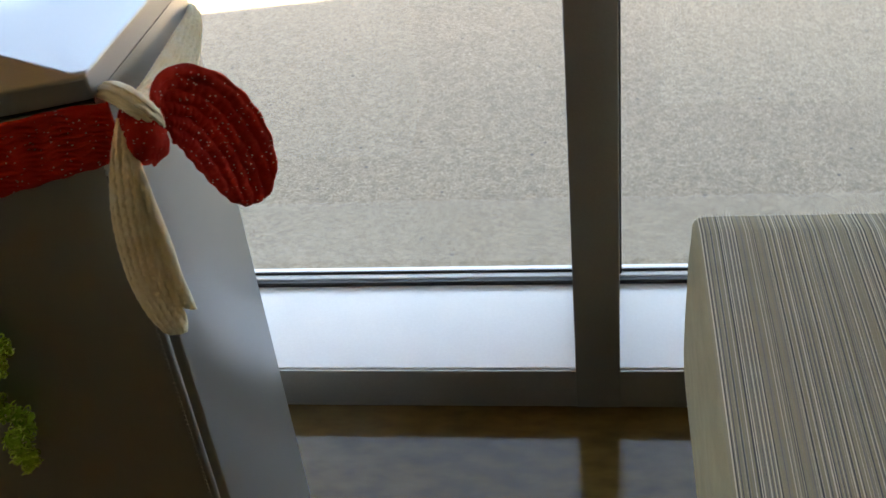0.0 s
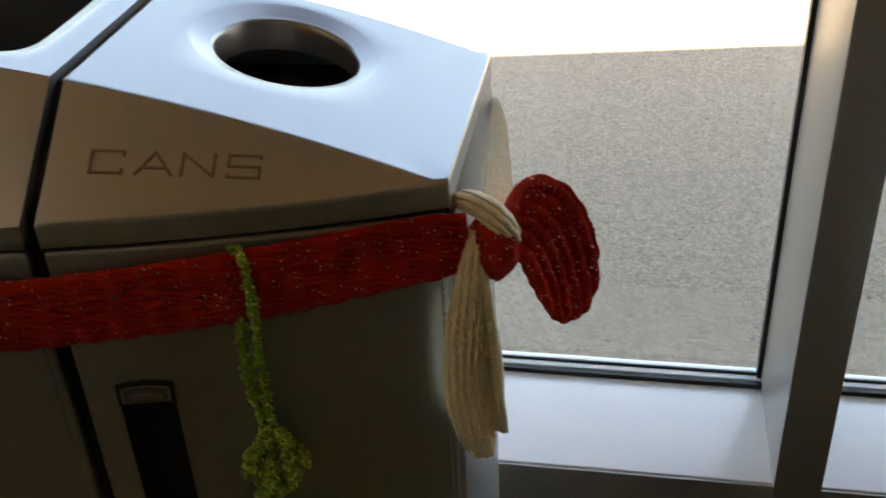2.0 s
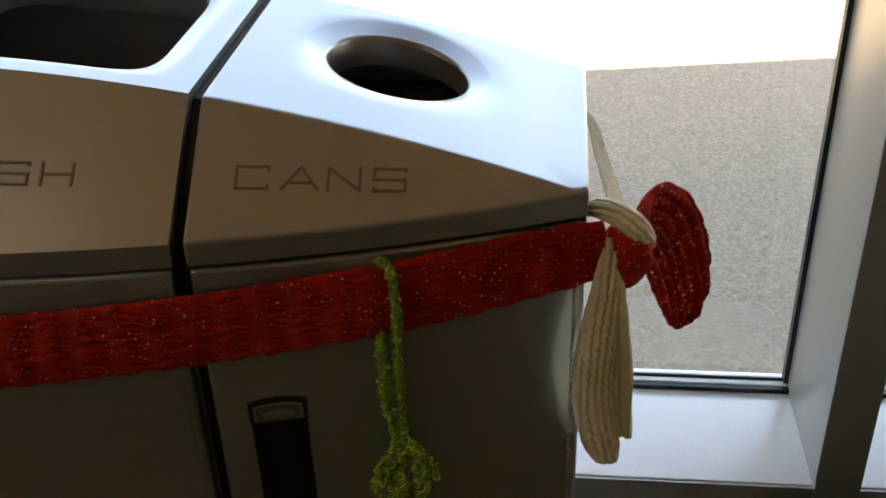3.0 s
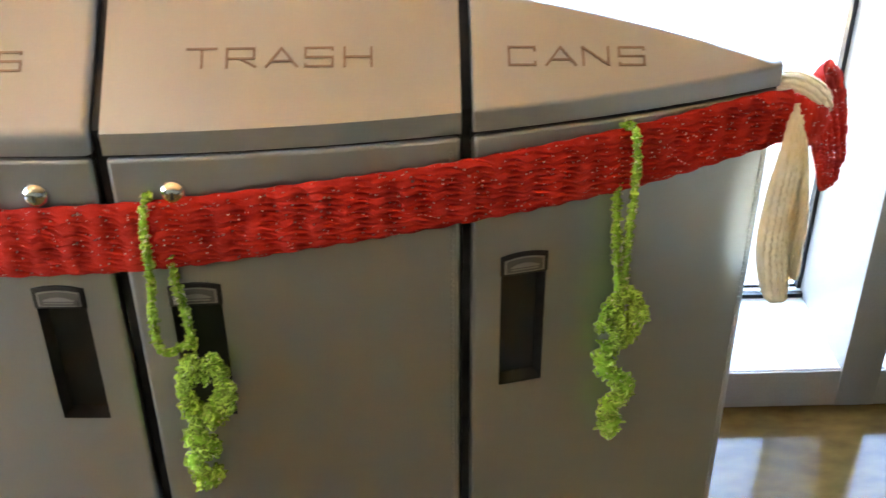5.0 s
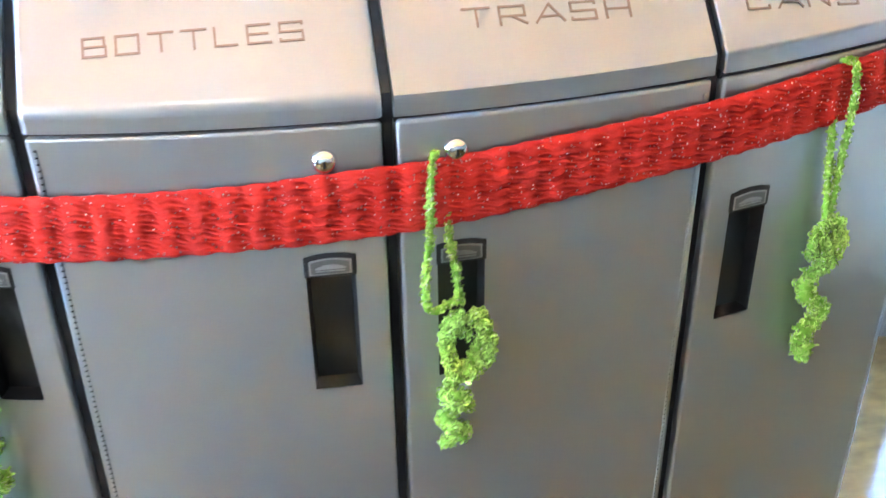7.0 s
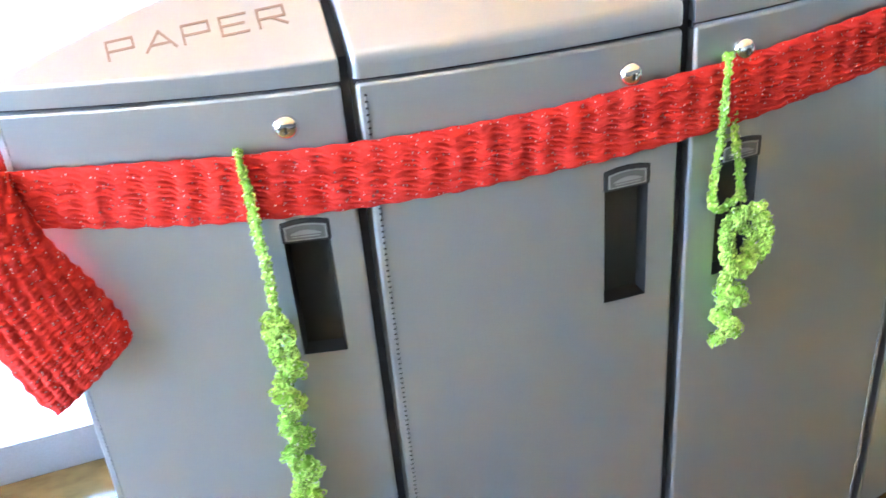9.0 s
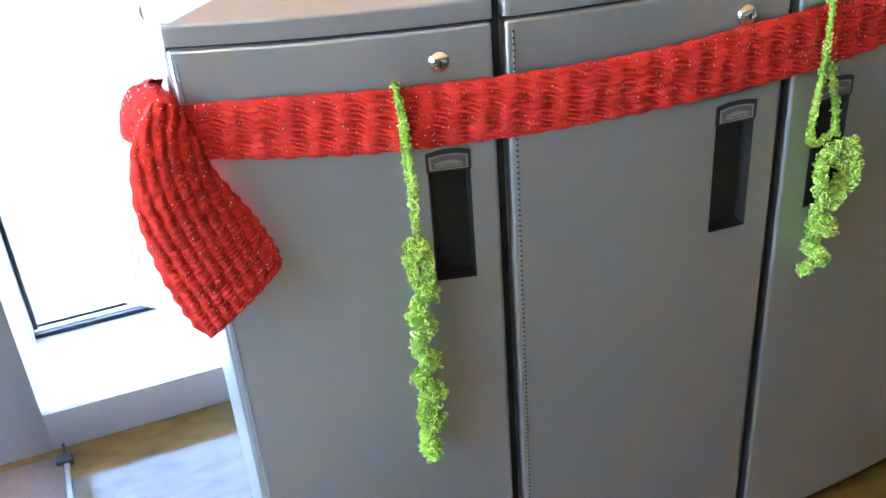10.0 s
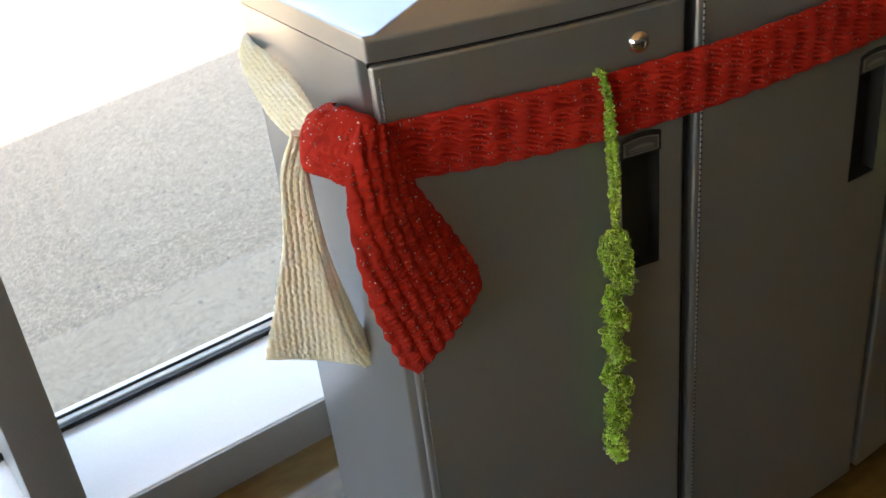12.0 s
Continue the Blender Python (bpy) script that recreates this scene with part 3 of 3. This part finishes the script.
def spline(points, n):
    """Catmull-Rom through the rows of points, sampled evenly by length."""
    p = np.array(points, float)
    p = np.vstack([2 * p[0] - p[1], p, 2 * p[-1] - p[-2]])
    out = []
    for i in range(1, len(p) - 2):
        t = np.linspace(0, 1, 40, endpoint=False)[:, None]
        a, b, c, d = p[i - 1], p[i], p[i + 1], p[i + 2]
        out.append(0.5 * (2 * b + (c - a) * t + (2 * a - 5 * b + 4 * c - d) * t ** 2 + (3 * b - a - 3 * c + d) * t ** 3))
    q = np.vstack(out + [p[-2][None]])
    s = np.r_[0, np.cumsum(np.linalg.norm(np.diff(q[:, :3], axis=0), axis=1))]
    u = np.linspace(0, s[-1], n)
    return np.stack([np.interp(u, s, q[:, k]) for k in range(q.shape[1])], 1), u


def unit(v):
    return v / np.maximum(np.linalg.norm(v, axis=-1, keepdims=True), 1e-9)


def knit(name, rows, side, mat, parent, label="", ridge=0.0088, wave=0.0235, deep=0.0042, skew=0.0, cup=0.0, thick=0.0045, flip=False, slant=0.0, nv=46):
    """Knitted strip. rows: x, y, z, width along the middle line; side: direction of its width at start and end.
    Ridges run along it, pinched at every wave; the far end may be cut aslant and the strip cupped."""
    length = np.linalg.norm(np.diff(np.array(rows)[:, :3], axis=0), axis=1).sum()
    n = max(24, int(length / 0.0016))
    q, u = spline(rows, n)
    c, w = q[:, :3], q[:, 3]
    tan = unit(np.gradient(c, axis=0))
    k = (u / u[-1])[:, None]
    a, b = np.array(side[0], float), np.array(side[-1], float)
    wd = unit(a * (1 - k) + b * k)
    wd = unit(wd - (wd * tan).sum(-1, keepdims=True) * tan)
    nor = np.cross(tan, wd) * (-1 if flip else 1)
    nb = 12
    v = np.r_[np.linspace(-1, 1, nv), np.linspace(1, -1, nb + 2)[1:-1]]
    front = np.r_[np.ones(nv, bool), np.zeros(nb, bool)]
    U, V = np.meshgrid(u, v, indexing="ij")
    W = w[:, None] * (1 + 0.018 * np.cos(2 * math.pi * U / wave))
    turn = U / wave
    rng = np.sin(U * 131 + V * 9) * np.sin(U * 57 - V * 13)
    if slant:
        rib = np.cos(math.pi * turn + 0.25 * np.sin(V * 3)) ** 2
        frac = turn + 0.5 - np.floor(turn + 0.5)
        p = V * W / 2 / ridge + slant * frac + 0.25 * np.floor(turn + 0.5) + 0.1 * rng
        groove = (0.5 + 0.5 * np.sin(2 * math.pi * p)) ** 1.6 * np.clip(1.15 - 1.35 * rib, 0, 1)
        cross = 0.5 + 0.5 * np.sin(2 * math.pi * (V * W / 2 / 0.0046 + U / 0.03))
        h = deep * (0.12 * rib + 0.22 * cross * rib - 1.1 * groove + 0.3 * rng + 0.6)
    else:
        p = V * W / 2 / ridge + (0.10 * np.sin(2 * math.pi * turn) + 0.08 * rng) * min(1, 0.006 / ridge)
        lump = np.abs(np.sin(math.pi * p)) ** 0.8
        stitch = np.abs(np.sin(math.pi * U / 0.0075 + np.floor(p) * 1.3)) ** 0.7
        h = deep * (lump * (0.55 + 0.6 * stitch) + 0.2 * rng)
    round_ = np.sqrt(np.maximum(0, 1 - np.abs(V) ** 5))
    off = np.where(front[None], round_ * (thick + h), -round_ * thick * 0.6)
    off = off + cup * (V ** 2) * W
    end = np.clip((U / u[-1] - 0.45) / 0.55, 0, 1) ** 1.5
    tail = np.clip((u[-1] - U) / 0.006, 0, 1) ** 0.5
    off *= 0.35 + 0.65 * tail
    P = c[:, None] + wd[:, None] * (V * W / 2)[..., None] + nor[:, None] * off[..., None] - tan[:, None] * (skew * (V + 1) / 2 * end)[..., None]
    m = len(v)
    faces = []
    for i in range(n - 1):
        for j in range(m):
            j2 = (j + 1) % m
            faces.append((i * m + j, i * m + j2, (i + 1) * m + j2, (i + 1) * m + j))
    faces.append(tuple(range(m - 1, -1, -1)))
    faces.append(tuple((n - 1) * m + j for j in range(m)))
    ob = finish(name, mesh_from(name, P.reshape(-1, 3), faces), mat, parent, label, smooth=70)
    return ob


def knot(name, centre, radii, axes, mat, parent, label=""):
    """Tight knitted lump with ridges that wind round it."""
    n, m = 70, 90
    th = np.linspace(0.02, math.pi - 0.02, n)[:, None]
    ph = np.linspace(0, 2 * math.pi, m, endpoint=False)[None]
    p = th * 2.6 + 0.3 * np.sin(ph * 3)
    h = 0.055 * np.abs(np.sin(p * 2.2)) * (0.6 + 0.4 * np.sin(ph * 22 + np.floor(p * 2.2 / math.pi) * 2)) + 0.07 * np.sin(2 * ph + th * 3) + 0.05 * np.sin(3 * ph - th * 5)
    r = 1 + h
    d = np.stack([np.sin(th) * np.cos(ph) * r, np.sin(th) * np.sin(ph) * r, np.cos(th) * r * np.ones_like(ph)], -1) * np.array(radii)
    ax = unit(np.array(axes, float))
    P = np.array(centre) + d @ ax
    faces = [(i * m + j, i * m + (j + 1) % m, (i + 1) * m + (j + 1) % m, (i + 1) * m + j) for i in range(n - 1) for j in range(m)]
    faces += [tuple(range(m - 1, -1, -1)), tuple((n - 1) * m + j for j in range(m))]
    return finish(name, mesh_from(name, P.reshape(-1, 3), faces), mat, parent, label, smooth=80)


red_scarf = thing("knitted_scarf", "red glitter knitted scarf tied round the row of bins", "scarf", at=(0, 0, 0))
BAND = ((22.6, 0.871, 0.060), (21, 0.870, 0.068), (16.5, 0.857, 0.072), (11, 0.8445, 0.071), (6, 0.8335, 0.074), (1.5, 0.8215, 0.077), (-2.4, 0.815, 0.077), (-5, 0.811, 0.073), (-9.5, 0.8065, 0.074), (-14.5, 0.8055, 0.075), (-18.5, 0.8085, 0.073), (-21.5, 0.811, 0.066), (-22.8, 0.815, 0.055))
knit("band", [(*cyl(a, z, 0.004), w) for a, z, w in BAND], ((0, 0, 1), (0, 0, 1)), RED, red_scarf, flip=True, slant=-1.9, ridge=0.0058, deep=0.0036, wave=0.030, nv=84)
# at the CANS end
knot("knot", (0.712, 0.137, 0.866), (0.023, 0.021, 0.031), ((1, 0.3, 0), (-0.3, 1, 0), (0, 0, 1)), RED, red_scarf)
knit("tail", [(0.706, 0.148, 0.866, 0.054), (0.722, 0.174, 0.878, 0.074), (0.743, 0.196, 0.860, 0.082), (0.758, 0.209, 0.822, 0.087), (0.769, 0.212, 0.784, 0.077), (0.773, 0.210, 0.755, 0.054), (0.774, 0.207, 0.740, 0.02)], ((0.5, 0.6, 0.7), (0.66, 0.75, 0.1)), RED, red_scarf, "red tail of the scarf, folded outwards", cup=0.12, ridge=0.0125, deep=0.0052)
# at the PAPER end
knot("knot", (-0.700, 0.166, 0.818), (0.046, 0.028, 0.035), ((0.6, -0.75, 0.1), (0.75, 0.6, 0), (0, 0, 1)), RED, red_scarf)
knit("loop", [(-0.684, 0.222, 0.820, 0.050), (-0.704, 0.216, 0.820, 0.064), (-0.722, 0.192, 0.818, 0.076), (-0.727, 0.160, 0.814, 0.084), (-0.713, 0.130, 0.808, 0.084), (-0.692, 0.114, 0.806, 0.070), (-0.672, 0.112, 0.808, 0.046)], ((0.1, 0, 1), (-0.2, 0, 1)), RED, red_scarf, "ribbed loop wrapped round the knot", cup=-0.38, ridge=0.0125, deep=0.005)
knit("tail", [(-0.686, 0.120, 0.850, 0.034), (-0.697, 0.103, 0.815, 0.068), (-0.696, 0.090, 0.76, 0.096), (-0.678, 0.084, 0.69, 0.121), (-0.658, 0.08, 0.625, 0.128), (-0.649, 0.08, 0.595, 0.124), (-0.646, 0.08, 0.582, 0.106)], ((0.9, 0.2, 0.15), (0.98, 0.0, 0.2)), RED, red_scarf, "broad hanging tail of the red scarf", skew=0.05, cup=-0.10, ridge=0.0140, deep=0.0056)

cream_scarf = thing("knitted_scarf", "cream knitted scarf tied to the red one behind the bins", "scarf")
knit("band", [(0.708, 0.160, 0.882, 0.030), (0.707, 0.205, 0.870, 0.044), (0.703, 0.26, 0.864, 0.050), (0.694, 0.33, 0.865, 0.042), (0.684, 0.391, 0.872, 0.024), (0.668, 0.416, 0.872, 0.020), (0.62, 0.422, 0.866, 0.034), (0.3, 0.424, 0.85, 0.055), (-0.3, 0.424, 0.835, 0.055), (-0.62, 0.422, 0.845, 0.04), (-0.668, 0.416, 0.856, 0.026), (-0.688, 0.388, 0.852, 0.034), (-0.694, 0.34, 0.838, 0.052), (-0.698, 0.29, 0.824, 0.056), (-0.706, 0.22, 0.812, 0.038)], ((-0.6, 0, 1), (0.6, 0, 1)), CREAM, cream_scarf, ridge=0.0062, wave=0.011, deep=0.003, thick=0.003, cup=-0.06)
knit("loop", [(0.680, 0.152, 0.902, 0.014), (0.690, 0.142, 0.908, 0.020), (0.705, 0.135, 0.905, 0.023), (0.719, 0.132, 0.895, 0.023), (0.727, 0.136, 0.882, 0.018), (0.726, 0.146, 0.870, 0.010)], ((0, 0.5, 1), (0.8, 0.2, 0.5)), CREAM, cream_scarf, ridge=0.0066, wave=0.011, deep=0.0034, cup=-0.12, thick=0.006)
knit("tail", [(0.699, 0.134, 0.884, 0.014), (0.695, 0.114, 0.845, 0.026), (0.690, 0.105, 0.79, 0.037), (0.689, 0.102, 0.73, 0.040), (0.695, 0.100, 0.69, 0.037), (0.700, 0.101, 0.668, 0.032), (0.703, 0.102, 0.655, 0.020)], ((1, 0.25, 0), (1, 0.25, 0)), CREAM, cream_scarf, "cream tail hanging down, folded lengthwise", ridge=0.0068, wave=0.011, deep=0.0036, cup=-0.16, skew=-0.006)
knit("tail", [(0.704, 0.124, 0.860, 0.010), (0.709, 0.118, 0.82, 0.016), (0.714, 0.116, 0.76, 0.024), (0.715, 0.116, 0.72, 0.024), (0.718, 0.117, 0.690, 0.022), (0.720, 0.117, 0.674, 0.016)], ((0.9, -0.5, 0), (0.9, -0.4, 0)), CREAM, cream_scarf, "inner fold of the cream tail", ridge=0.0068, wave=0.011, deep=0.0036, cup=0.22)
knit("tail", [(-0.720, 0.212, 0.824, 0.022), (-0.727, 0.235, 0.775, 0.027), (-0.728, 0.245, 0.735, 0.028), (-0.730, 0.25, 0.675, 0.040), (-0.738, 0.25, 0.60, 0.072), (-0.743, 0.25, 0.545, 0.102), (-0.744, 0.25, 0.530, 0.106)], ((0.86, -0.51, 0), (0.86, -0.51, 0)), CREAM, cream_scarf, "cream tail with a flared end", ridge=0.0068, wave=0.011, deep=0.0022, cup=0.1, skew=-0.02)
knit("tail", [(-0.717, 0.226, 0.800, 0.006), (-0.716, 0.236, 0.745, 0.012), (-0.712, 0.242, 0.66, 0.019), (-0.702, 0.244, 0.58, 0.028), (-0.691, 0.244, 0.52, 0.034), (-0.680, 0.243, 0.490, 0.030), (-0.674, 0.243, 0.480, 0.018)], ((0.7, -0.7, 0.2), (0.8, -0.5, 0.3)), CREAM, cream_scarf, "edge of the cream tail curling outwards", ridge=0.0088, wave=0.011, deep=0.0036, cup=-0.18)


# ---------- crocheted danglers ----------
def cord(points, n, sides=10, lumpy=0.28, seed=0):
    """Lumpy yarn along points (x, y, z, radius): vertices, faces and tuft roots."""
    q, u = spline(points, n)
    c, r = q[:, :3], q[:, 3]
    tan = unit(np.gradient(c, axis=0))
    up = np.tile([0.31, 0.9, 0.22], (n, 1))
    a = unit(np.cross(tan, up))
    b = np.cross(tan, a)
    ph = np.linspace(0, 2 * math.pi, sides, endpoint=False)
    rng = np.random.default_rng(seed)
    slow = np.interp(np.arange(n), np.arange(0, n + 3, 3), rng.uniform(0.7, 1.35, len(np.arange(0, n + 3, 3))))
    bump = slow[:, None] * (1 + 1.6 * lumpy * (rng.random((n, sides)) - 0.5)) + 0.22 * np.sin(2 * math.pi * u[:, None] / 0.0052 + 2 * ph[None] + seed)
    d = np.cos(ph)[None, :, None] * a[:, None] + np.sin(ph)[None, :, None] * b[:, None]
    P = c[:, None] + d * (r[:, None] * bump)[..., None]
    faces = [(i * sides + j, i * sides + (j + 1) % sides, (i + 1) * sides + (j + 1) % sides, (i + 1) * sides + j) for i in range(n - 1) for j in range(sides)]
    faces += [tuple(range(sides - 1, -1, -1)), tuple((n - 1) * sides + j for j in range(sides))]
    return P.reshape(-1, 3), faces, d.reshape(-1, 3)


def fuzz(roots, ways, count, length, seed):
    """Short curved blades of yarn standing off a cord."""
    rng = np.random.default_rng(seed)
    pick = rng.integers(0, len(roots), count)
    verts, faces = [], []
    for i in pick:
        d = unit(ways[i] + rng.normal(0, 0.75, 3))
        s = unit(np.cross(d, rng.normal(0, 1, 3)))
        l = length * rng.uniform(0.5, 1.25)
        w = rng.uniform(0.0007, 0.0013)
        p = roots[i] - d * 0.001
        tip = p + d * l * 0.85 + np.array([0, 0, -0.25]) * l + s * l * rng.uniform(-0.3, 0.3)
        mid = p + d * l * 0.5
        k = len(verts)
        e = np.cross(d, s) * w
        verts += [p - s * w, p + s * w, mid + s * w + e, mid - s * w + e, tip]
        faces += [(k, k + 1, k + 2, k + 3), (k + 3, k + 2, k + 4)]
    return verts, faces


def curls(roots, ways, count, size, seed):
    """Small crocheted loops of yarn standing off a cord: arcs of a thin three-sided tube."""
    rng = np.random.default_rng(seed)
    k = rng.integers(0, len(roots), count)
    d = unit(ways[k] + rng.normal(0, 0.45, (count, 3)))
    s = unit(np.cross(d, rng.normal(0, 1, (count, 3))))
    e = np.cross(d, s)
    h = size * rng.uniform(0.6, 1.2, (count, 1))
    w = size * rng.uniform(0.35, 0.6, (count, 1))
    thick = rng.uniform(0.0007, 0.0012, (count, 1))
    m = 6
    rings = []
    for i in range(m):
        a = -0.25 + (math.pi + 0.5) * i / (m - 1)
        c = roots[k] - d * 0.0012 + s * w * math.cos(a) + d * h * (math.sin(a) + 0.25) * 0.8
        out = s * math.cos(a) + d * math.sin(a)
        for j in range(3):
            b = 2 * math.pi * j / 3
            rings.append(c + (out * math.cos(b) + e * math.sin(b)) * thick)
    verts = np.stack(rings, 1).reshape(-1, 3)
    base = np.arange(count) * m * 3
    faces = []
    for i in range(m - 1):
        for j in range(3):
            q = np.array((i * 3 + j, i * 3 + (j + 1) % 3, i * 3 + 3 + (j + 1) % 3, i * 3 + 3 + j))
            faces.append(base[:, None] + q)
    return verts, np.concatenate(faces)


def dangler(label, strands, body, seed):
    """Hanging crochet: strands over the scarf and a curled body, each a yarn cord with its tufts."""
    top = thing("crochet_dangler", label, "ornament", "green crochet danglers on the scarf")
    roots, ways, total = [], [], 0
    for k, (name, pts, tuft, per_metre) in enumerate([("strand", p, 0.0034, 3000) for p in strands] + [("curl", p, 0.0058, 4800) for p in body]):
        pts = [(x, y, z, r * (0.72 if name == "curl" else 0.95)) for x, y, z, r in pts]
        length = np.linalg.norm(np.diff(np.array(pts)[:, :3], axis=0), axis=1).sum()
        count = int(length * per_metre)
        v, f, d = cord(pts, max(12, int(length / 0.0015)), seed=seed + k)
        ob = finish(name, mesh_from(name, v, f), LIME_SHADED, top, smooth=80)
        fv, ff = curls(v, d, int(count * 0.45), tuft, seed * 7 + k)
        finish("tuft", mesh_from("tuft", fv, ff), LIME_TUFT, ob, smooth=80)
        roots.append(v)
        ways.append(d)
        total += count
    fv, ff = fuzz(np.concatenate(roots), np.concatenate(ways), total // 9, 0.0045, seed * 11)
    tagged(finish("fleck", mesh_from("fleck", fv, ff), FLECK, top, "pale flecks in the yarn"), "pale flecks in the yarn", kind="stuff")
    return top


def strand(rows, r=0.0032):
    return [(*cyl(a, z, o), r) for a, z, o in rows]


def coil(a, z0, z1, turns, radius, thick, off=0.020, phase=0.0, lean=0.0):
    """Corkscrew down the front at angle a."""
    out = []
    steps = int(turns * 10)
    for i in range(steps + 1):
        k = i / steps
        t = phase + 2 * math.pi * turns * k
        p = cyl(a + lean * k, z0 + (z1 - z0) * k, off + radius * 0.8 * math.cos(t))
        p += Vector((radius * (1 + 0.25 * math.sin(1.3 * t)) * math.sin(t), 0, 0.004 * math.sin(2.3 * t)))
        out.append((*p, thick * (0.75 + 0.5 * math.sin(t * 0.83 + phase) ** 2)))
    return out


def ring(a, z, rx, rz, thick, off=0.02, start=0.0, full=1.0):
    return [(*cyl(a + math.degrees(rx * math.sin(start + 2 * math.pi * full * i / 14) / R), z + rz * math.cos(start + 2 * math.pi * full * i / 14), off + 0.005 * math.sin(i)), thick) for i in range(15)]


dangler("short lime green crochet curl hanging over the TRASH door", [
    strand(((1.35, 0.862, 0.001), (1.28, 0.866, 0.011), (1.15, 0.84, 0.017), (1.1, 0.79, 0.018), (0.92, 0.73, 0.017), (0.95, 0.694, 0.017), (1.3, 0.690, 0.018), (1.75, 0.699, 0.019), (2.15, 0.70, 0.02))),
    strand(((1.72, 0.80, 0.004), (1.78, 0.77, 0.010), (1.95, 0.73, 0.015), (2.05, 0.695, 0.018)), 0.0034)],
    [ring(2.15, 0.650, 0.019, 0.036, 0.0048, 0.02, 0.4, 0.93), ring(2.25, 0.640, 0.023, 0.040, 0.0042, 0.024, 0.9, 0.9), ring(2.05, 0.636, 0.015, 0.024, 0.005, 0.018, 2.0, 0.8), [(*cyl(2.6, 0.69, 0.026), 0.006), (*cyl(2.95, 0.66, 0.028), 0.006), (*cyl(3.05, 0.63, 0.026), 0.005), (*cyl(2.9, 0.615, 0.022), 0.004)],
     coil(1.95, 0.612, 0.500, 2.6, 0.0125, 0.0068, 0.02, 0.5, -0.15), coil(2.0, 0.606, 0.506, 2.3, 0.0095, 0.0065, 0.022, 2.1, -0.2)], 3)
dangler("lime green crochet curl on a doubled strand over the CANS door", [
    strand(((16.3, 0.893, 0.001), (16.45, 0.896, 0.011), (16.6, 0.87, 0.017), (16.6, 0.80, 0.018), (16.55, 0.74, 0.018), (16.6, 0.69, 0.02))),
    strand(((16.2, 0.83, 0.004), (16.15, 0.80, 0.011), (16.2, 0.75, 0.016), (16.4, 0.70, 0.018)), 0.0036)],
    [ring(16.6, 0.674, 0.014, 0.032, 0.0045, 0.02, 0.2, 0.95), ring(16.7, 0.668, 0.010, 0.034, 0.0048, 0.024, 1.0, 0.9), [(*cyl(16.4, 0.70, 0.02), 0.005), (*cyl(15.9, 0.68, 0.022), 0.005), (*cyl(15.65, 0.662, 0.022), 0.004)], [(*cyl(16.7, 0.70, 0.02), 0.005), (*cyl(17.2, 0.68, 0.024), 0.004), (*cyl(17.45, 0.662, 0.022), 0.003)],
     [(*cyl(16.7, 0.645, 0.02), 0.009), (*cyl(16.1, 0.625, 0.018), 0.010), (*cyl(16.15, 0.60, 0.018), 0.011), (*cyl(16.6, 0.585, 0.024), 0.010), (*cyl(16.95, 0.575, 0.024), 0.010), (*cyl(16.8, 0.555, 0.02), 0.011), (*cyl(16.35, 0.54, 0.018), 0.012), (*cyl(16.5, 0.515, 0.02), 0.0135), (*cyl(16.5, 0.502, 0.02), 0.008)]], 5)
dangler("long lime green crochet corkscrew hanging over the PAPER door", [
    strand(((-14.75, 0.842, 0.001), (-14.7, 0.848, 0.011), (-14.65, 0.82, 0.017), (-14.6, 0.76, 0.018), (-14.55, 0.70, 0.018), (-14.5, 0.655, 0.02)), 0.0025),
    strand(((-14.6, 0.83, 0.016), (-14.5, 0.77, 0.022), (-14.42, 0.70, 0.02), (-14.5, 0.65, 0.02)), 0.0026)],
    [ring(-14.55, 0.634, 0.011, 0.030, 0.0042, 0.02, 0.1, 0.95), ring(-14.42, 0.622, 0.008, 0.026, 0.0042, 0.024, 0.9, 0.9),
     coil(-14.55, 0.598, 0.342, 5.0, 0.0105, 0.0082, 0.021, 0.3, -0.1), coil(-14.5, 0.590, 0.350, 5.0, 0.0075, 0.0075, 0.022, 1.4, -0.15)], 9)

# ---------- lamps ----------
# first lamp mirrors on the BOTTLES label; the two western ones are added fill
for x, y, watts, size in ((-0.5, -1.0, 0.08, 0.25), (-2.2, -1.6, 0.28, 0.4), (-2.6, -3.4, 0.4, 0.4)):
    lamp = new("ceiling_or_fill_lamp", bpy.data.lights.new("ceiling_or_fill_lamp", "AREA"))
    lamp.data.shape, lamp.data.size, lamp.data.energy, lamp.data.color = "DISK", size, watts, (1.0, 0.94, 0.83)
    lamp.matrix_world = look((x, y, H - 0.02), (x, y, 0))

# ---------- small things ----------
stop = thing("cable_end", "small black cable end on the floor by the post", "cable")
part("plug", box(-0.985, -0.955, 0.622, 0.644, 0.0, 0.016), BLACK, stop, bevel=0.003)
part("wire", box(-0.972, -0.966, 0.644, 0.674, 0.009, 0.015), BLACK, stop, bevel=0.002)
